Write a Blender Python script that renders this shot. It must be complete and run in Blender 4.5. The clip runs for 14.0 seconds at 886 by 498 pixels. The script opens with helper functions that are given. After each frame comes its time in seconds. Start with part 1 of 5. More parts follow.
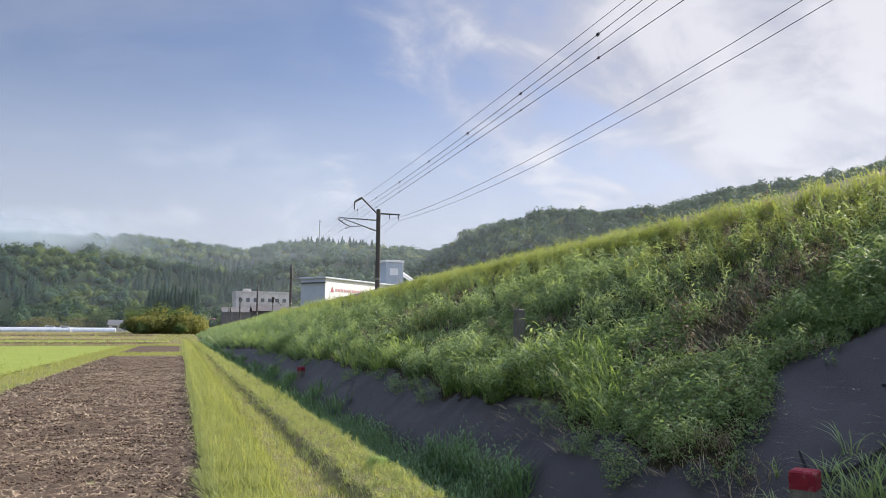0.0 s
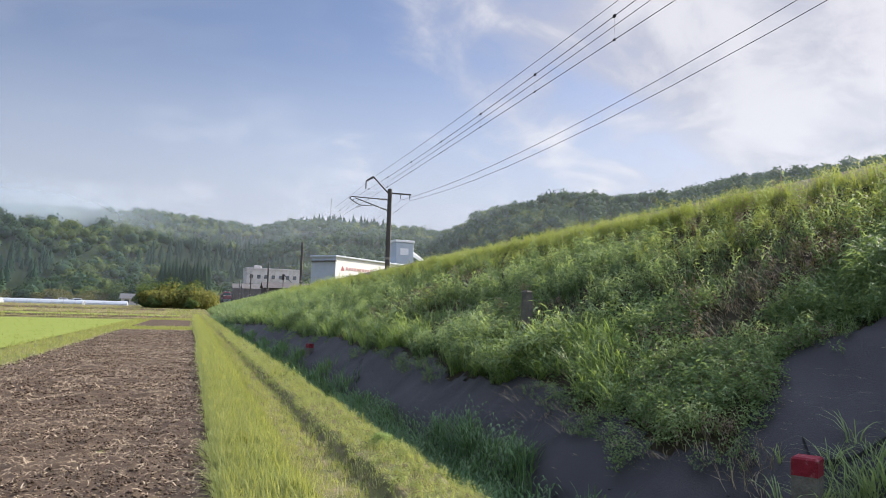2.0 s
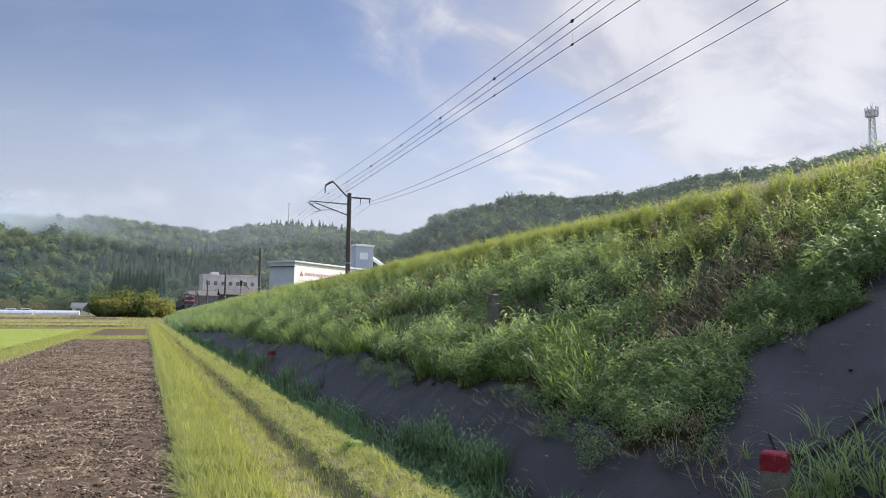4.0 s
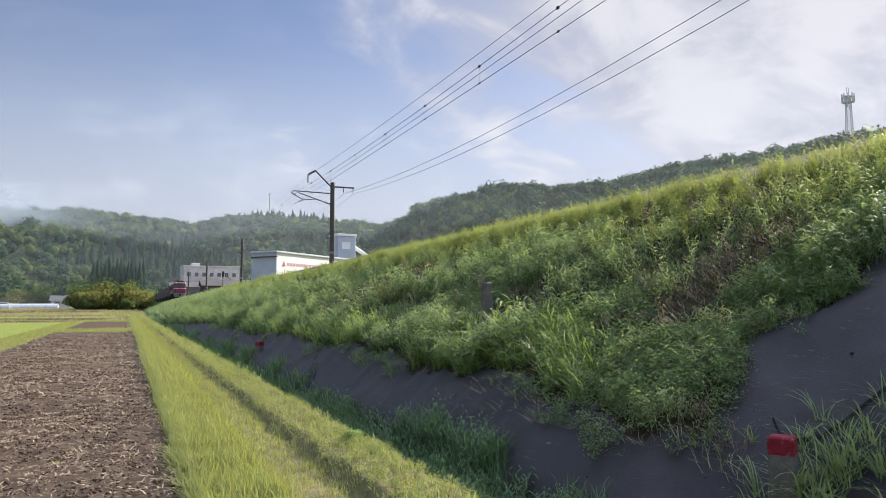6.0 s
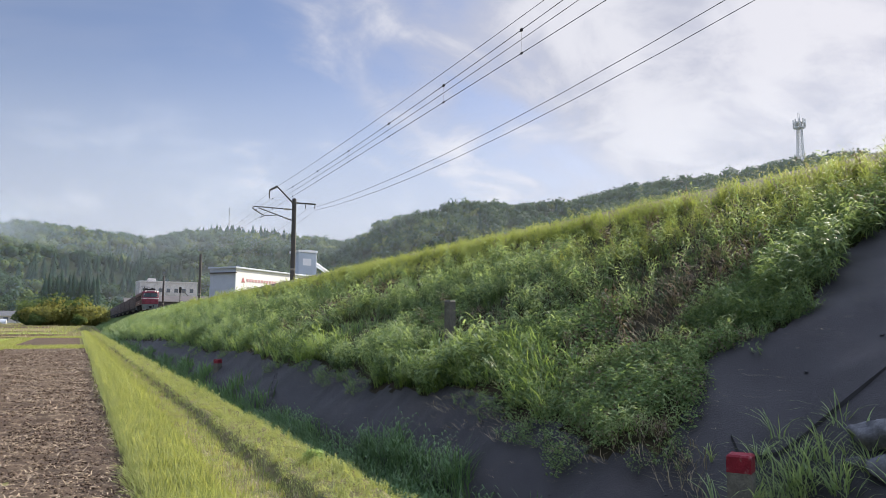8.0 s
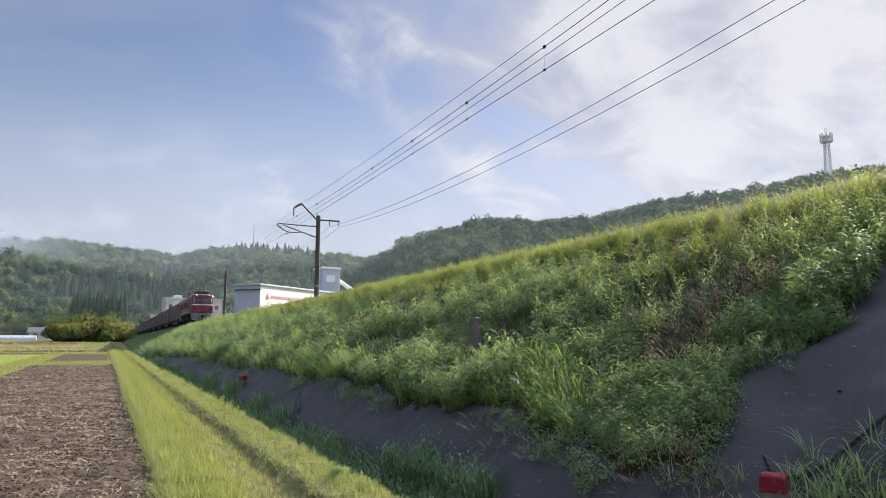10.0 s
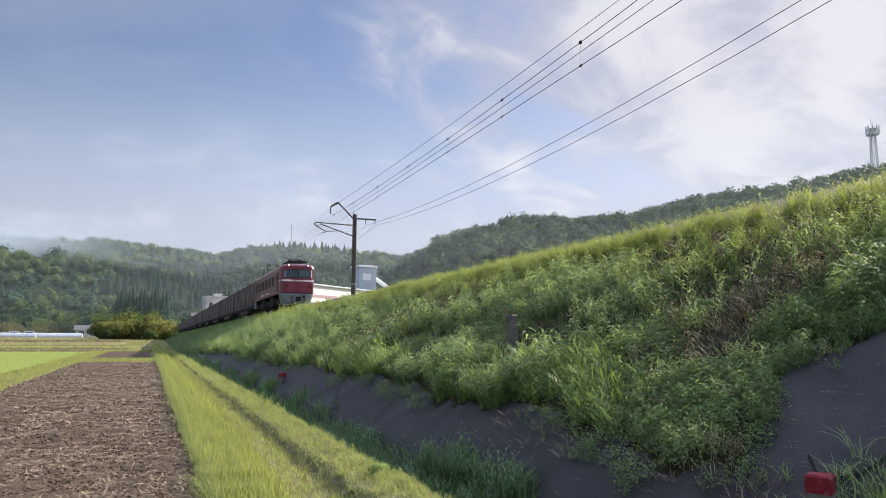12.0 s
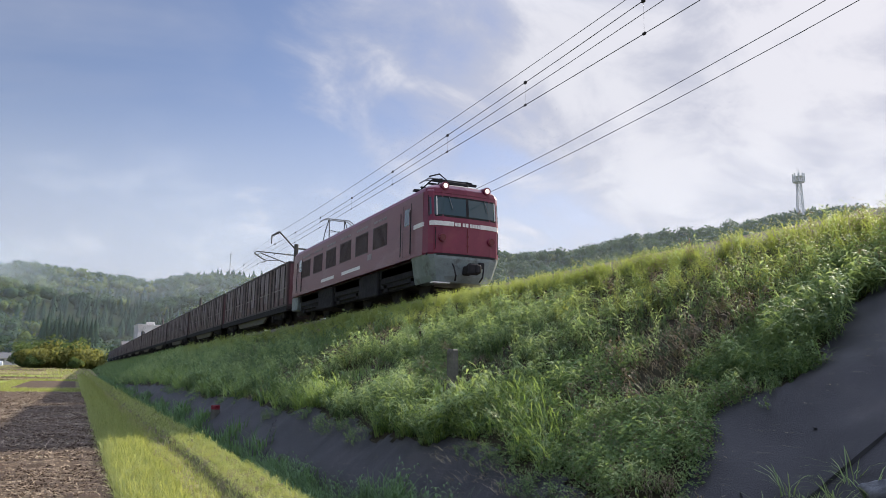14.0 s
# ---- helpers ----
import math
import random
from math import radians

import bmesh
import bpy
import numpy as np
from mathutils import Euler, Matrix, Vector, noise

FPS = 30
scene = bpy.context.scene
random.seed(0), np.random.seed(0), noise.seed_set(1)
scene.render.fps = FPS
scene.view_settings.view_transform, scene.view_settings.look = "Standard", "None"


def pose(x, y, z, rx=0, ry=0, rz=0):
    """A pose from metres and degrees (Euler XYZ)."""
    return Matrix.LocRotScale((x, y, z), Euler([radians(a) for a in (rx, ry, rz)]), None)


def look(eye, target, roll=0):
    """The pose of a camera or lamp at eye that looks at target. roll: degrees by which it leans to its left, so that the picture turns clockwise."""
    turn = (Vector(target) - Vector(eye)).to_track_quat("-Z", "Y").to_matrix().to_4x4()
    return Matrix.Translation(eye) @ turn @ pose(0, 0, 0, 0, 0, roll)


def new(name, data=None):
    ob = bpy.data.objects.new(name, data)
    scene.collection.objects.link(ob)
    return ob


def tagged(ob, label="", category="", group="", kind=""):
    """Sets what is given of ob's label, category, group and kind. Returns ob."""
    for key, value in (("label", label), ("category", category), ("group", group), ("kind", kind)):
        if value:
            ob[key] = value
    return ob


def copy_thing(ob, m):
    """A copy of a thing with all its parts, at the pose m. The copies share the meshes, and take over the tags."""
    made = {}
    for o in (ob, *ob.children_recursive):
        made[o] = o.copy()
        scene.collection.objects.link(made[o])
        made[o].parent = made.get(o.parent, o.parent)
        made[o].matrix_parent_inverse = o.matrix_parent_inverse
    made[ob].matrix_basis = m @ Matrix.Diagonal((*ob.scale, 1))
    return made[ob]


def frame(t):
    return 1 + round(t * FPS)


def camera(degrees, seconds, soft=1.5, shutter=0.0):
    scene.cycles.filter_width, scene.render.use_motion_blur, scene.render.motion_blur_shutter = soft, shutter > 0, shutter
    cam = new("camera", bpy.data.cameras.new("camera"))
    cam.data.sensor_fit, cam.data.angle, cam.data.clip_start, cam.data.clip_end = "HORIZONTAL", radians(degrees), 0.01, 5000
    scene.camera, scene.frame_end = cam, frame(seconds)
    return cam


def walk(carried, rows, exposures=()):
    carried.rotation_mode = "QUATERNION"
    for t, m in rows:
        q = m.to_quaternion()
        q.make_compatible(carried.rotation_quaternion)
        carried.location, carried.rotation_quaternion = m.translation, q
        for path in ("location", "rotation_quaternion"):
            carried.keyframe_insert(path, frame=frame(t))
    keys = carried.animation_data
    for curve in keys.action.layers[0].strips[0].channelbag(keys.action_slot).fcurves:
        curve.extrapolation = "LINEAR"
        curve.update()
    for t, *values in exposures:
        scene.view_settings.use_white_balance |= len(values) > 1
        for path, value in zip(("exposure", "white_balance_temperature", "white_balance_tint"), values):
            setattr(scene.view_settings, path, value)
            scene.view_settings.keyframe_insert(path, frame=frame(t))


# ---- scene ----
cam = camera(62.2, 14.0, soft=0.8)
PATH = [
    (0, (-0.194, -0.325, 1.534), (0.468, 1.548, 1.762), 0.3),
    (0.5, (-0.206, -0.311, 1.541), (0.394, 1.586, 1.743), 0.5),
    (1, (-0.209, -0.323, 1.532), (0.369, 1.583, 1.715), 0.9),
    (1.5, (-0.184, -0.325, 1.521), (0.411, 1.577, 1.696), 1.4),
    (2, (-0.175, -0.332, 1.522), (0.462, 1.555, 1.698), 1.6),
    (2.5, (-0.172, -0.346, 1.527), (0.507, 1.527, 1.709), 1.6),
    (3, (-0.18, -0.35, 1.525), (0.533, 1.508, 1.72), 1.5),
    (5.5, (-0.399, -0.205, 1.543), (0.369, 1.634, 1.709), -0.3),
    (6, (-0.405, -0.201, 1.533), (0.382, 1.631, 1.69), -0.1),
    (6.5, (-0.426, -0.21, 1.535), (0.388, 1.61, 1.692), 0.2),
    (7, (-0.438, -0.203, 1.53), (0.405, 1.603, 1.696), 0.3),
    (7.5, (-0.439, -0.201, 1.533), (0.426, 1.593, 1.717), 0.4),
    (8, (-0.439, -0.202, 1.538), (0.441, 1.583, 1.743), 0.2),
    (10.5, (-0.471, -0.201, 1.54), (0.327, 1.615, 1.793), 0.3),
    (11, (-0.469, -0.2, 1.536), (0.306, 1.627, 1.787), 0.3),
    (11.5, (-0.472, -0.196, 1.539), (0.28, 1.641, 1.785), 0.2),
    (12, (-0.484, -0.204, 1.536), (0.248, 1.641, 1.779), 0.3),
    (12.5, (-0.487, -0.194, 1.538), (0.228, 1.658, 1.782), 0.5),
    (13, (-0.492, -0.195, 1.532), (0.226, 1.654, 1.787), 0.6),
    (13.5, (-0.494, -0.192, 1.534), (0.269, 1.635, 1.816), 0.9),
    (14, (-0.485, -0.188, 1.541), (0.384, 1.582, 1.875), 1.1),
]
walk(cam, [(t, look(eye, target, roll)) for t, eye, target, roll in PATH])

# ---- world, sun ----
SUN_AZ, SUN_EL = 63.0, 30.4      # degrees right of the track's direction, and above the horizon


def build_world():
    w = bpy.data.worlds.new("sky")
    w.use_nodes = True
    scene.world = w
    nt = w.node_tree
    nt.nodes.clear()
    N, L = nt.nodes.new, nt.links.new
    out, bg = N("ShaderNodeOutputWorld"), N("ShaderNodeBackground")
    sky = N("ShaderNodeTexSky")
    sky.sky_type, sky.sun_disc = 'NISHITA', False
    sky.sun_elevation, sky.sun_rotation = radians(SUN_EL), radians(SUN_AZ)
    sky.air_density, sky.dust_density, sky.ozone_density = 1.0, 0.5, 3.0
    tc, sep = N("ShaderNodeTexCoord"), N("ShaderNodeSeparateXYZ")
    L(tc.outputs["Generated"], sep.inputs[0])

    def m(op, a, b=None, c=None, clamp=False):
        n = N("ShaderNodeMath")
        n.operation, n.use_clamp = op, clamp
        for i, v in enumerate((a, b, c)):
            if v is None:
                continue
            if isinstance(v, (int, float)):
                n.inputs[i].default_value = v
            else:
                L(v, n.inputs[i])
        return n.outputs[0]

    def ramp(v, lo, hi):
        n = N("ShaderNodeMapRange")
        n.interpolation_type = 'SMOOTHSTEP'
        L(v, n.inputs[0])
        n.inputs[1].default_value, n.inputs[2].default_value = lo, hi
        return n.outputs[0]

    zz = m('ADD', m('MAXIMUM', sep.outputs[2], 0.0), 0.42)
    comb = N("ShaderNodeCombineXYZ")
    L(m('DIVIDE', sep.outputs[0], zz), comb.inputs[0])
    L(m('DIVIDE', sep.outputs[1], zz), comb.inputs[1])

    def cloud(scale, detail, rough, off, warp):
        mp = N("ShaderNodeMapping")
        mp.inputs["Location"].default_value = off
        mp.inputs["Rotation"].default_value = (0, 0, radians(-22))
        mp.inputs["Scale"].default_value = (1.0, 1.2, 1.0)
        L(comb.outputs[0], mp.inputs[0])
        n = N("ShaderNodeTexNoise")
        n.inputs["Scale"].default_value, n.inputs["Detail"].default_value = scale, detail
        n.inputs["Roughness"].default_value, n.inputs["Distortion"].default_value = rough, warp
        L(mp.outputs[0], n.inputs["Vector"])
        return n.outputs[0]

    big = cloud(1.5, 3, 0.45, (3.1, 1.2, 0), 0.3)
    fine = cloud(4.6, 8, 0.58, (7.0, 2.0, 4.0), 0.35)
    veil = cloud(1.7, 5, 0.5, (1.0, 9.0, 2.0), 0.4)
    # more cloud towards the sun's side; overhead, out of view, cloud added as fill
    side = m('ADD', m('MULTIPLY', sep.outputs[0], 0.90), m('MULTIPLY', sep.outputs[1], -0.10))
    high = ramp(sep.outputs[2], 0.44, 0.90)
    cover = m('ADD', m('ADD', m('MULTIPLY', big, 0.55), m('MULTIPLY', fine, 0.45)), m('ADD', m('MULTIPLY', side, 0.44), m('MULTIPLY', high, 0.40)))
    mask = m('MULTIPLY', ramp(cover, 0.45, 0.71), 0.93)
    thin = m('MULTIPLY', ramp(veil, 0.38, 0.72), 0.42)
    haze = ramp(sep.outputs[2], 0.40, 0.05)
    amount = m('MAXIMUM', m('MAXIMUM', mask, thin), m('MULTIPLY', haze, 0.82), clamp=True)
    tone = N("ShaderNodeMixRGB")
    L(ramp(m('ADD', m('MULTIPLY', fine, 0.75), m('ADD', m('MULTIPLY', big, 0.35), m('MULTIPLY', side, 0.14))), 0.53, 0.73), tone.inputs[0])
    tone.inputs[1].default_value = (5.3, 5.5, 6.5, 1)
    tone.inputs[2].default_value = (7.8, 7.8, 8.4, 1)
    # unseen overhead cloud made about three times brighter to lift the shade below
    lit = N("ShaderNodeMixRGB")
    lit.blend_type = 'MULTIPLY'
    L(high, lit.inputs[0])
    L(tone.outputs[0], lit.inputs[1])
    lit.inputs[2].default_value = (2.9, 3.2, 3.8, 1)
    clear = N("ShaderNodeMixRGB")
    clear.blend_type = 'MULTIPLY'
    clear.inputs[0].default_value = 1.0
    L(sky.outputs[0], clear.inputs[1])
    clear.inputs[2].default_value = (1.29, 1.11, 1.12, 1)
    mix = N("ShaderNodeMixRGB")
    L(amount, mix.inputs[0])
    L(clear.outputs[0], mix.inputs[1])
    L(lit.outputs[0], mix.inputs[2])
    L(mix.outputs[0], bg.inputs[0])
    bg.inputs[1].default_value = 0.0465
    scene.view_settings.exposure = 1.17
    L(bg.outputs[0], out.inputs[0])
    sun = new("sun", bpy.data.lights.new("sun", 'SUN'))
    sun.data.energy, sun.data.angle, sun.data.color = 5.0, radians(0.8), (1.0, 0.90, 0.74)
    a, e = radians(SUN_AZ), radians(SUN_EL)
    d = Vector((math.sin(a) * math.cos(e), math.cos(a) * math.cos(e), math.sin(e)))
    sun.matrix_world = look(d * 50, (0, 0, 0))


build_world()

# ---- materials ----


def mat(name, a, b, scale=4.0, rough=0.7, metal=0.0, bump=0.0, fine=60.0, stain=None, stain_scale=0.7, coords="Object", island=0.0,
        translucent=0.0, emit=None, stretch=(1, 1, 1), spec=0.5, objvar=0.0):
    m = bpy.data.materials.new(name)
    m.use_nodes = True
    nt = m.node_tree
    N, L = nt.nodes.new, nt.links.new
    p = nt.nodes["Principled BSDF"]
    outn = nt.nodes["Material Output"]
    tc = N("ShaderNodeTexCoord")
    mp = N("ShaderNodeMapping")
    mp.inputs["Scale"].default_value = stretch
    L(tc.outputs[coords], mp.inputs[0])

    def nz(s, d=4, r=0.6):
        n = N("ShaderNodeTexNoise")
        n.inputs["Scale"].default_value, n.inputs["Detail"].default_value, n.inputs["Roughness"].default_value = s, d, r
        L(mp.outputs[0], n.inputs["Vector"])
        return n.outputs[0]

    def rng(v, lo, hi):
        n = N("ShaderNodeMapRange")
        L(v, n.inputs[0])
        n.inputs[1].default_value, n.inputs[2].default_value = lo, hi
        return n.outputs[0]

    mix = N("ShaderNodeMixRGB")
    mix.inputs[1].default_value, mix.inputs[2].default_value = (*a, 1), (*b, 1)
    f = rng(nz(scale), 0.3, 0.7)
    if island:
        g = N("ShaderNodeNewGeometry")
        s = N("ShaderNodeMath")
        s.operation = 'MULTIPLY_ADD'
        L(g.outputs["Random Per Island"], s.inputs[0])
        s.inputs[1].default_value = island
        k = N("ShaderNodeMath")
        k.operation = 'MULTIPLY'
        L(f, k.inputs[0])
        k.inputs[1].default_value = 1 - island
        L(k.outputs[0], s.inputs[2])
        f = s.outputs[0]
    if objvar:
        g = N("ShaderNodeObjectInfo")
        s = N("ShaderNodeMath")
        s.operation, s.use_clamp = 'MULTIPLY_ADD', True
        L(g.outputs["Random"], s.inputs[0])
        s.inputs[1].default_value = objvar
        L(f, s.inputs[2])
        f = s.outputs[0]
    L(f, mix.inputs[0])
    col = mix.outputs[0]
    # fine grain in value
    mg = N("ShaderNodeMixRGB")
    mg.blend_type = 'MULTIPLY'
    mg.inputs[0].default_value = 0.45
    L(col, mg.inputs[1])
    L(rng(nz(fine, 3, 0.7), 0.2, 0.6), mg.inputs[2])
    col = mg.outputs[0]
    if stain:
        ms = N("ShaderNodeMixRGB")
        L(rng(nz(stain_scale, 6, 0.65), 0.52, 0.70), ms.inputs[0])
        L(col, ms.inputs[1])
        ms.inputs[2].default_value = (*stain, 1)
        col = ms.outputs[0]
    L(col, p.inputs["Base Color"])
    p.inputs["Roughness"].default_value, p.inputs["Metallic"].default_value = rough, metal
    p.inputs["Specular IOR Level"].default_value = spec
    if bump:
        bn = N("ShaderNodeBump")
        bn.inputs["Strength"].default_value, bn.inputs["Distance"].default_value = bump, 0.02
        L(nz(fine * 0.5, 5, 0.7), bn.inputs["Height"])
        L(bn.outputs[0], p.inputs["Normal"])
    if emit:
        p.inputs["Emission Color"].default_value = (*emit[:3], 1)
        p.inputs["Emission Strength"].default_value = emit[3]
    if translucent:
        tr = N("ShaderNodeBsdfTranslucent")
        hs = N("ShaderNodeMixRGB")
        hs.blend_type = 'MULTIPLY'
        hs.inputs[0].default_value = 1.0
        hs.inputs[2].default_value = (1.21, 1.13, 0.72, 1)
        L(col, hs.inputs[1])
        L(hs.outputs[0], tr.inputs[0])
        ad = N("ShaderNodeMixShader")
        ad.inputs[0].default_value = translucent
        L(p.outputs[0], ad.inputs[1])
        L(tr.outputs[0], ad.inputs[2])
        L(ad.outputs[0], outn.inputs[0])
    return m


M = dict(
    ground=mat("ground_grass", (0.10, 0.118, 0.040), (0.165, 0.148, 0.062), 0.3, 0.9, bump=0.4, fine=14, stain=(0.13, 0.10, 0.06), stain_scale=0.06, spec=0.08),
    soil=mat("tilled_soil", (0.052, 0.038, 0.029), (0.105, 0.078, 0.058), 5, 0.95, bump=1.0, fine=45, stain=(0.064, 0.046, 0.037), stain_scale=1.6, spec=0.08),
    clod=mat("soil_clod", (0.060, 0.042, 0.032), (0.150, 0.110, 0.080), 3, 0.95, bump=0.7, fine=90, island=0.7, spec=0.08),
    straw=mat("straw", (0.30, 0.23, 0.155), (0.62, 0.52, 0.385), 3, 0.8, island=0.9, spec=0.08),
    verge=mat("verge_soil_and_thatch", (0.105, 0.112, 0.046), (0.190, 0.175, 0.088), 3, 0.95, bump=0.9, fine=70, stain=(0.17, 0.14, 0.08), stain_scale=2.5, spec=0.08),
    # dark humus, taken darker still as shade in the gaps between weeds
    bankearth=mat("bank_earth_gap_shade", (0.026, 0.026, 0.014), (0.056, 0.045, 0.028), 3, 0.95, bump=0.9, fine=40, spec=0.08),
    sheet=mat("black_weed_sheet", (0.0145, 0.0138, 0.0158), (0.0235, 0.0220, 0.0240), 1.2, 0.62, bump=0.5, fine=120, stain=(0.034, 0.030, 0.030), stain_scale=1.3, spec=0.35),
    seam=mat("sheet_seam", (0.010, 0.010, 0.011), (0.018, 0.018, 0.02), 6, 0.8),
    rice=mat("young_crop", (0.190, 0.245, 0.052), (0.265, 0.315, 0.080), 0.8, 0.8, bump=0.6, fine=20, island=0.5, translucent=0.25, spec=0.08),
    band=mat("dry_field_band", (0.13, 0.115, 0.055), (0.20, 0.165, 0.090), 0.5, 0.9, bump=0.4, fine=10, stain=(0.22, 0.24, 0.07), stain_scale=0.15, spec=0.08),
    ballast=mat("ballast", (0.10, 0.085, 0.07), (0.22, 0.19, 0.165), 9, 0.95, bump=1.0, fine=30, spec=0.08),
    rail=mat("rail_steel", (0.12, 0.075, 0.05), (0.20, 0.14, 0.10), 6, 0.55, metal=0.6),
    sleeper=mat("sleeper_concrete", (0.22, 0.21, 0.19), (0.32, 0.30, 0.27), 6, 0.9, bump=0.3),
    grass=mat("bank_grass", (0.082, 0.158, 0.062), (0.215, 0.315, 0.120), 0.9, 0.52, island=0.6, translucent=0.48, spec=0.38),
    weed=mat("weed_leaves", (0.072, 0.132, 0.066), (0.185, 0.262, 0.130), 0.9, 0.64, island=0.6, translucent=0.48, spec=0.2),
    # brighter, yellower weed copy for the crest; sunlight is put into its colour
    sun_toned_topweed=mat("crest_weeds", (0.140, 0.205, 0.058), (0.310, 0.360, 0.115), 0.7, 0.62, island=0.55, translucent=0.55, spec=0.2),
    bright_grass=mat("bright_bank_grass", (0.180, 0.290, 0.080), (0.345, 0.455, 0.155), 1.0, 0.52, island=0.5, translucent=0.52, spec=0.35),
    bushleaf=mat("bushy_leaves", (0.085, 0.160, 0.075), (0.245, 0.335, 0.145), 2.2, 0.65, island=0.6, translucent=0.48, spec=0.14),
    # darker copy of the weed leaves: shade between the plants put into colour
    underleaf=mat("shade_toned_undergrowth", (0.042, 0.080, 0.034), (0.105, 0.150, 0.058), 1.4, 0.56, island=0.6, translucent=0.35, spec=0.28),
    browned=mat("browned_leaves", (0.120, 0.092, 0.066), (0.240, 0.195, 0.140), 2, 0.7, island=0.8, translucent=0.2, spec=0.2),
    # pale weed copy: bright highlights on long leaves put into the base colour
    highlit_weed=mat("highlit_weed_leaves", (0.165, 0.255, 0.112), (0.345, 0.440, 0.210), 1.0, 0.64, island=0.5, translucent=0.48, spec=0.17),
    drygrass=mat("dead_stalks", (0.24, 0.20, 0.125), (0.44, 0.38, 0.26), 2, 0.8, island=0.8, translucent=0.15, spec=0.1),
    verge_grass=mat("verge_grass", (0.215, 0.270, 0.090), (0.390, 0.420, 0.190), 1.5, 0.85, island=0.6, translucent=0.45, spec=0.06),
    ditch_grass=mat("ditch_grass", (0.070, 0.155, 0.062), (0.150, 0.250, 0.105), 1.5, 0.48, island=0.6, translucent=0.48, spec=0.42),
    concrete=mat("old_concrete", (0.20, 0.19, 0.17), (0.34, 0.32, 0.28), 9, 0.9, bump=0.5, stain=(0.11, 0.11, 0.09), stain_scale=5),
    redpaint=mat("red_paint", (0.150, 0.007, 0.016), (0.215, 0.014, 0.026), 12, 0.75, bump=0.35, fine=90, stain=(0.25, 0.12, 0.12), stain_scale=14, spec=0.25),
    mossy=mat("mossy_concrete", (0.085, 0.085, 0.070), (0.16, 0.15, 0.125), 9, 0.9, bump=0.5, stain=(0.05, 0.055, 0.035), stain_scale=6),
    stone=mat("grey_stone", (0.06, 0.064, 0.07), (0.14, 0.142, 0.15), 5, 0.9, bump=0.8, fine=40),
    polem=mat("dark_pole", (0.045, 0.042, 0.040), (0.085, 0.078, 0.07), 3, 0.7, bump=0.2),
    steel=mat("galvanised_steel", (0.16, 0.165, 0.17), (0.26, 0.265, 0.27), 8, 0.5, metal=0.6),
    wire=mat("wire", (0.03, 0.03, 0.034), (0.05, 0.05, 0.055), 3, 0.5, metal=0.5),
    porcelain=mat("insulator", (0.30, 0.29, 0.28), (0.45, 0.44, 0.42), 20, 0.3),
    locored=mat("loco_red", (0.150, 0.013, 0.037), (0.205, 0.022, 0.054), 1.2, 0.32, bump=0.03, stain=(0.19, 0.035, 0.050), stain_scale=1.1),
    # dusty red, with the grey-pink sheen of reflected sky put into the colour
    locoside=mat("sky_sheen_loco_red", (0.165, 0.060, 0.068), (0.215, 0.085, 0.092), 1.0, 0.38, bump=0.03, stain=(0.24, 0.14, 0.14), stain_scale=0.8, stretch=(1, .4, 1)),
    locowhite=mat("loco_white", (0.70, 0.68, 0.66), (0.80, 0.78, 0.76), 5, 0.45),
    locogrey=mat("skirt_grey", (0.150, 0.190, 0.200), (0.240, 0.285, 0.290), 3, 0.55, bump=0.1, stain=(0.055, 0.055, 0.055), stain_scale=1.9),
    roofgrey=mat("loco_roof", (0.085, 0.075, 0.075), (0.15, 0.135, 0.13), 3, 0.75, bump=0.2),
    dark=mat("underframe", (0.020, 0.020, 0.023), (0.042, 0.040, 0.042), 4, 0.92, bump=0.3, spec=0.12),
    louvre=mat("louvre", (0.055, 0.035, 0.038), (0.085, 0.055, 0.055), 5, 0.6),
    lamp=mat("headlamp_lens", (0.9, 0.85, 0.75), (1.0, 0.95, 0.85), 5, 0.2, emit=(1.0, 0.86, 0.78, 0.45)),
    tail=mat("tail_lamp", (0.10, 0.008, 0.010), (0.14, 0.012, 0.014), 5, 0.25),
    boxred=mat("container_maroon", (0.066, 0.026, 0.034), (0.115, 0.050, 0.058), 1.6, 0.5, bump=0.15, stain=(0.200, 0.150, 0.160), stain_scale=1.1, objvar=0.35, stretch=(1, 2.2, 0.22)),
    boxdark=mat("container_dark", (0.022, 0.015, 0.017), (0.040, 0.026, 0.028), 2, 0.6),
    boxfaded=mat("container_faded", (0.150, 0.105, 0.118), (0.310, 0.265, 0.285), 2.2, 0.55, stain=(0.085, 0.040, 0.046), stain_scale=1.6, objvar=0.4, stretch=(1, 2.6, 0.35)),
    boxpale=mat("container_rods", (0.22, 0.19, 0.185), (0.32, 0.28, 0.27), 4, 0.55, metal=0.3),
    wallwhite=mat("warehouse_white", (0.80, 0.81, 0.82), (0.88, 0.88, 0.89), 0.6, 0.6, stretch=(1, 1, 0.2), stain=(0.76, 0.77, 0.78), stain_scale=0.3),
    wallblue=mat("warehouse_grey", (0.42, 0.48, 0.56), (0.49, 0.55, 0.62), 0.6, 0.6),
    wallcream=mat("office_wall", (0.55, 0.52, 0.51), (0.66, 0.63, 0.61), 0.4, 0.85, stain=(0.31, 0.30, 0.29), stain_scale=0.25),
    shed=mat("dark_shed", (0.055, 0.050, 0.055), (0.10, 0.09, 0.09), 0.4, 0.8),
    signred=mat("sign_red", (0.42, 0.12, 0.14), (0.50, 0.16, 0.18), 3, 0.6),
    signpale=mat("sign_pale_red", (0.56, 0.32, 0.34), (0.64, 0.38, 0.40), 3, 0.6),
    signgrey=mat("sign_grey", (0.30, 0.30, 0.33), (0.38, 0.38, 0.40), 3, 0.6),
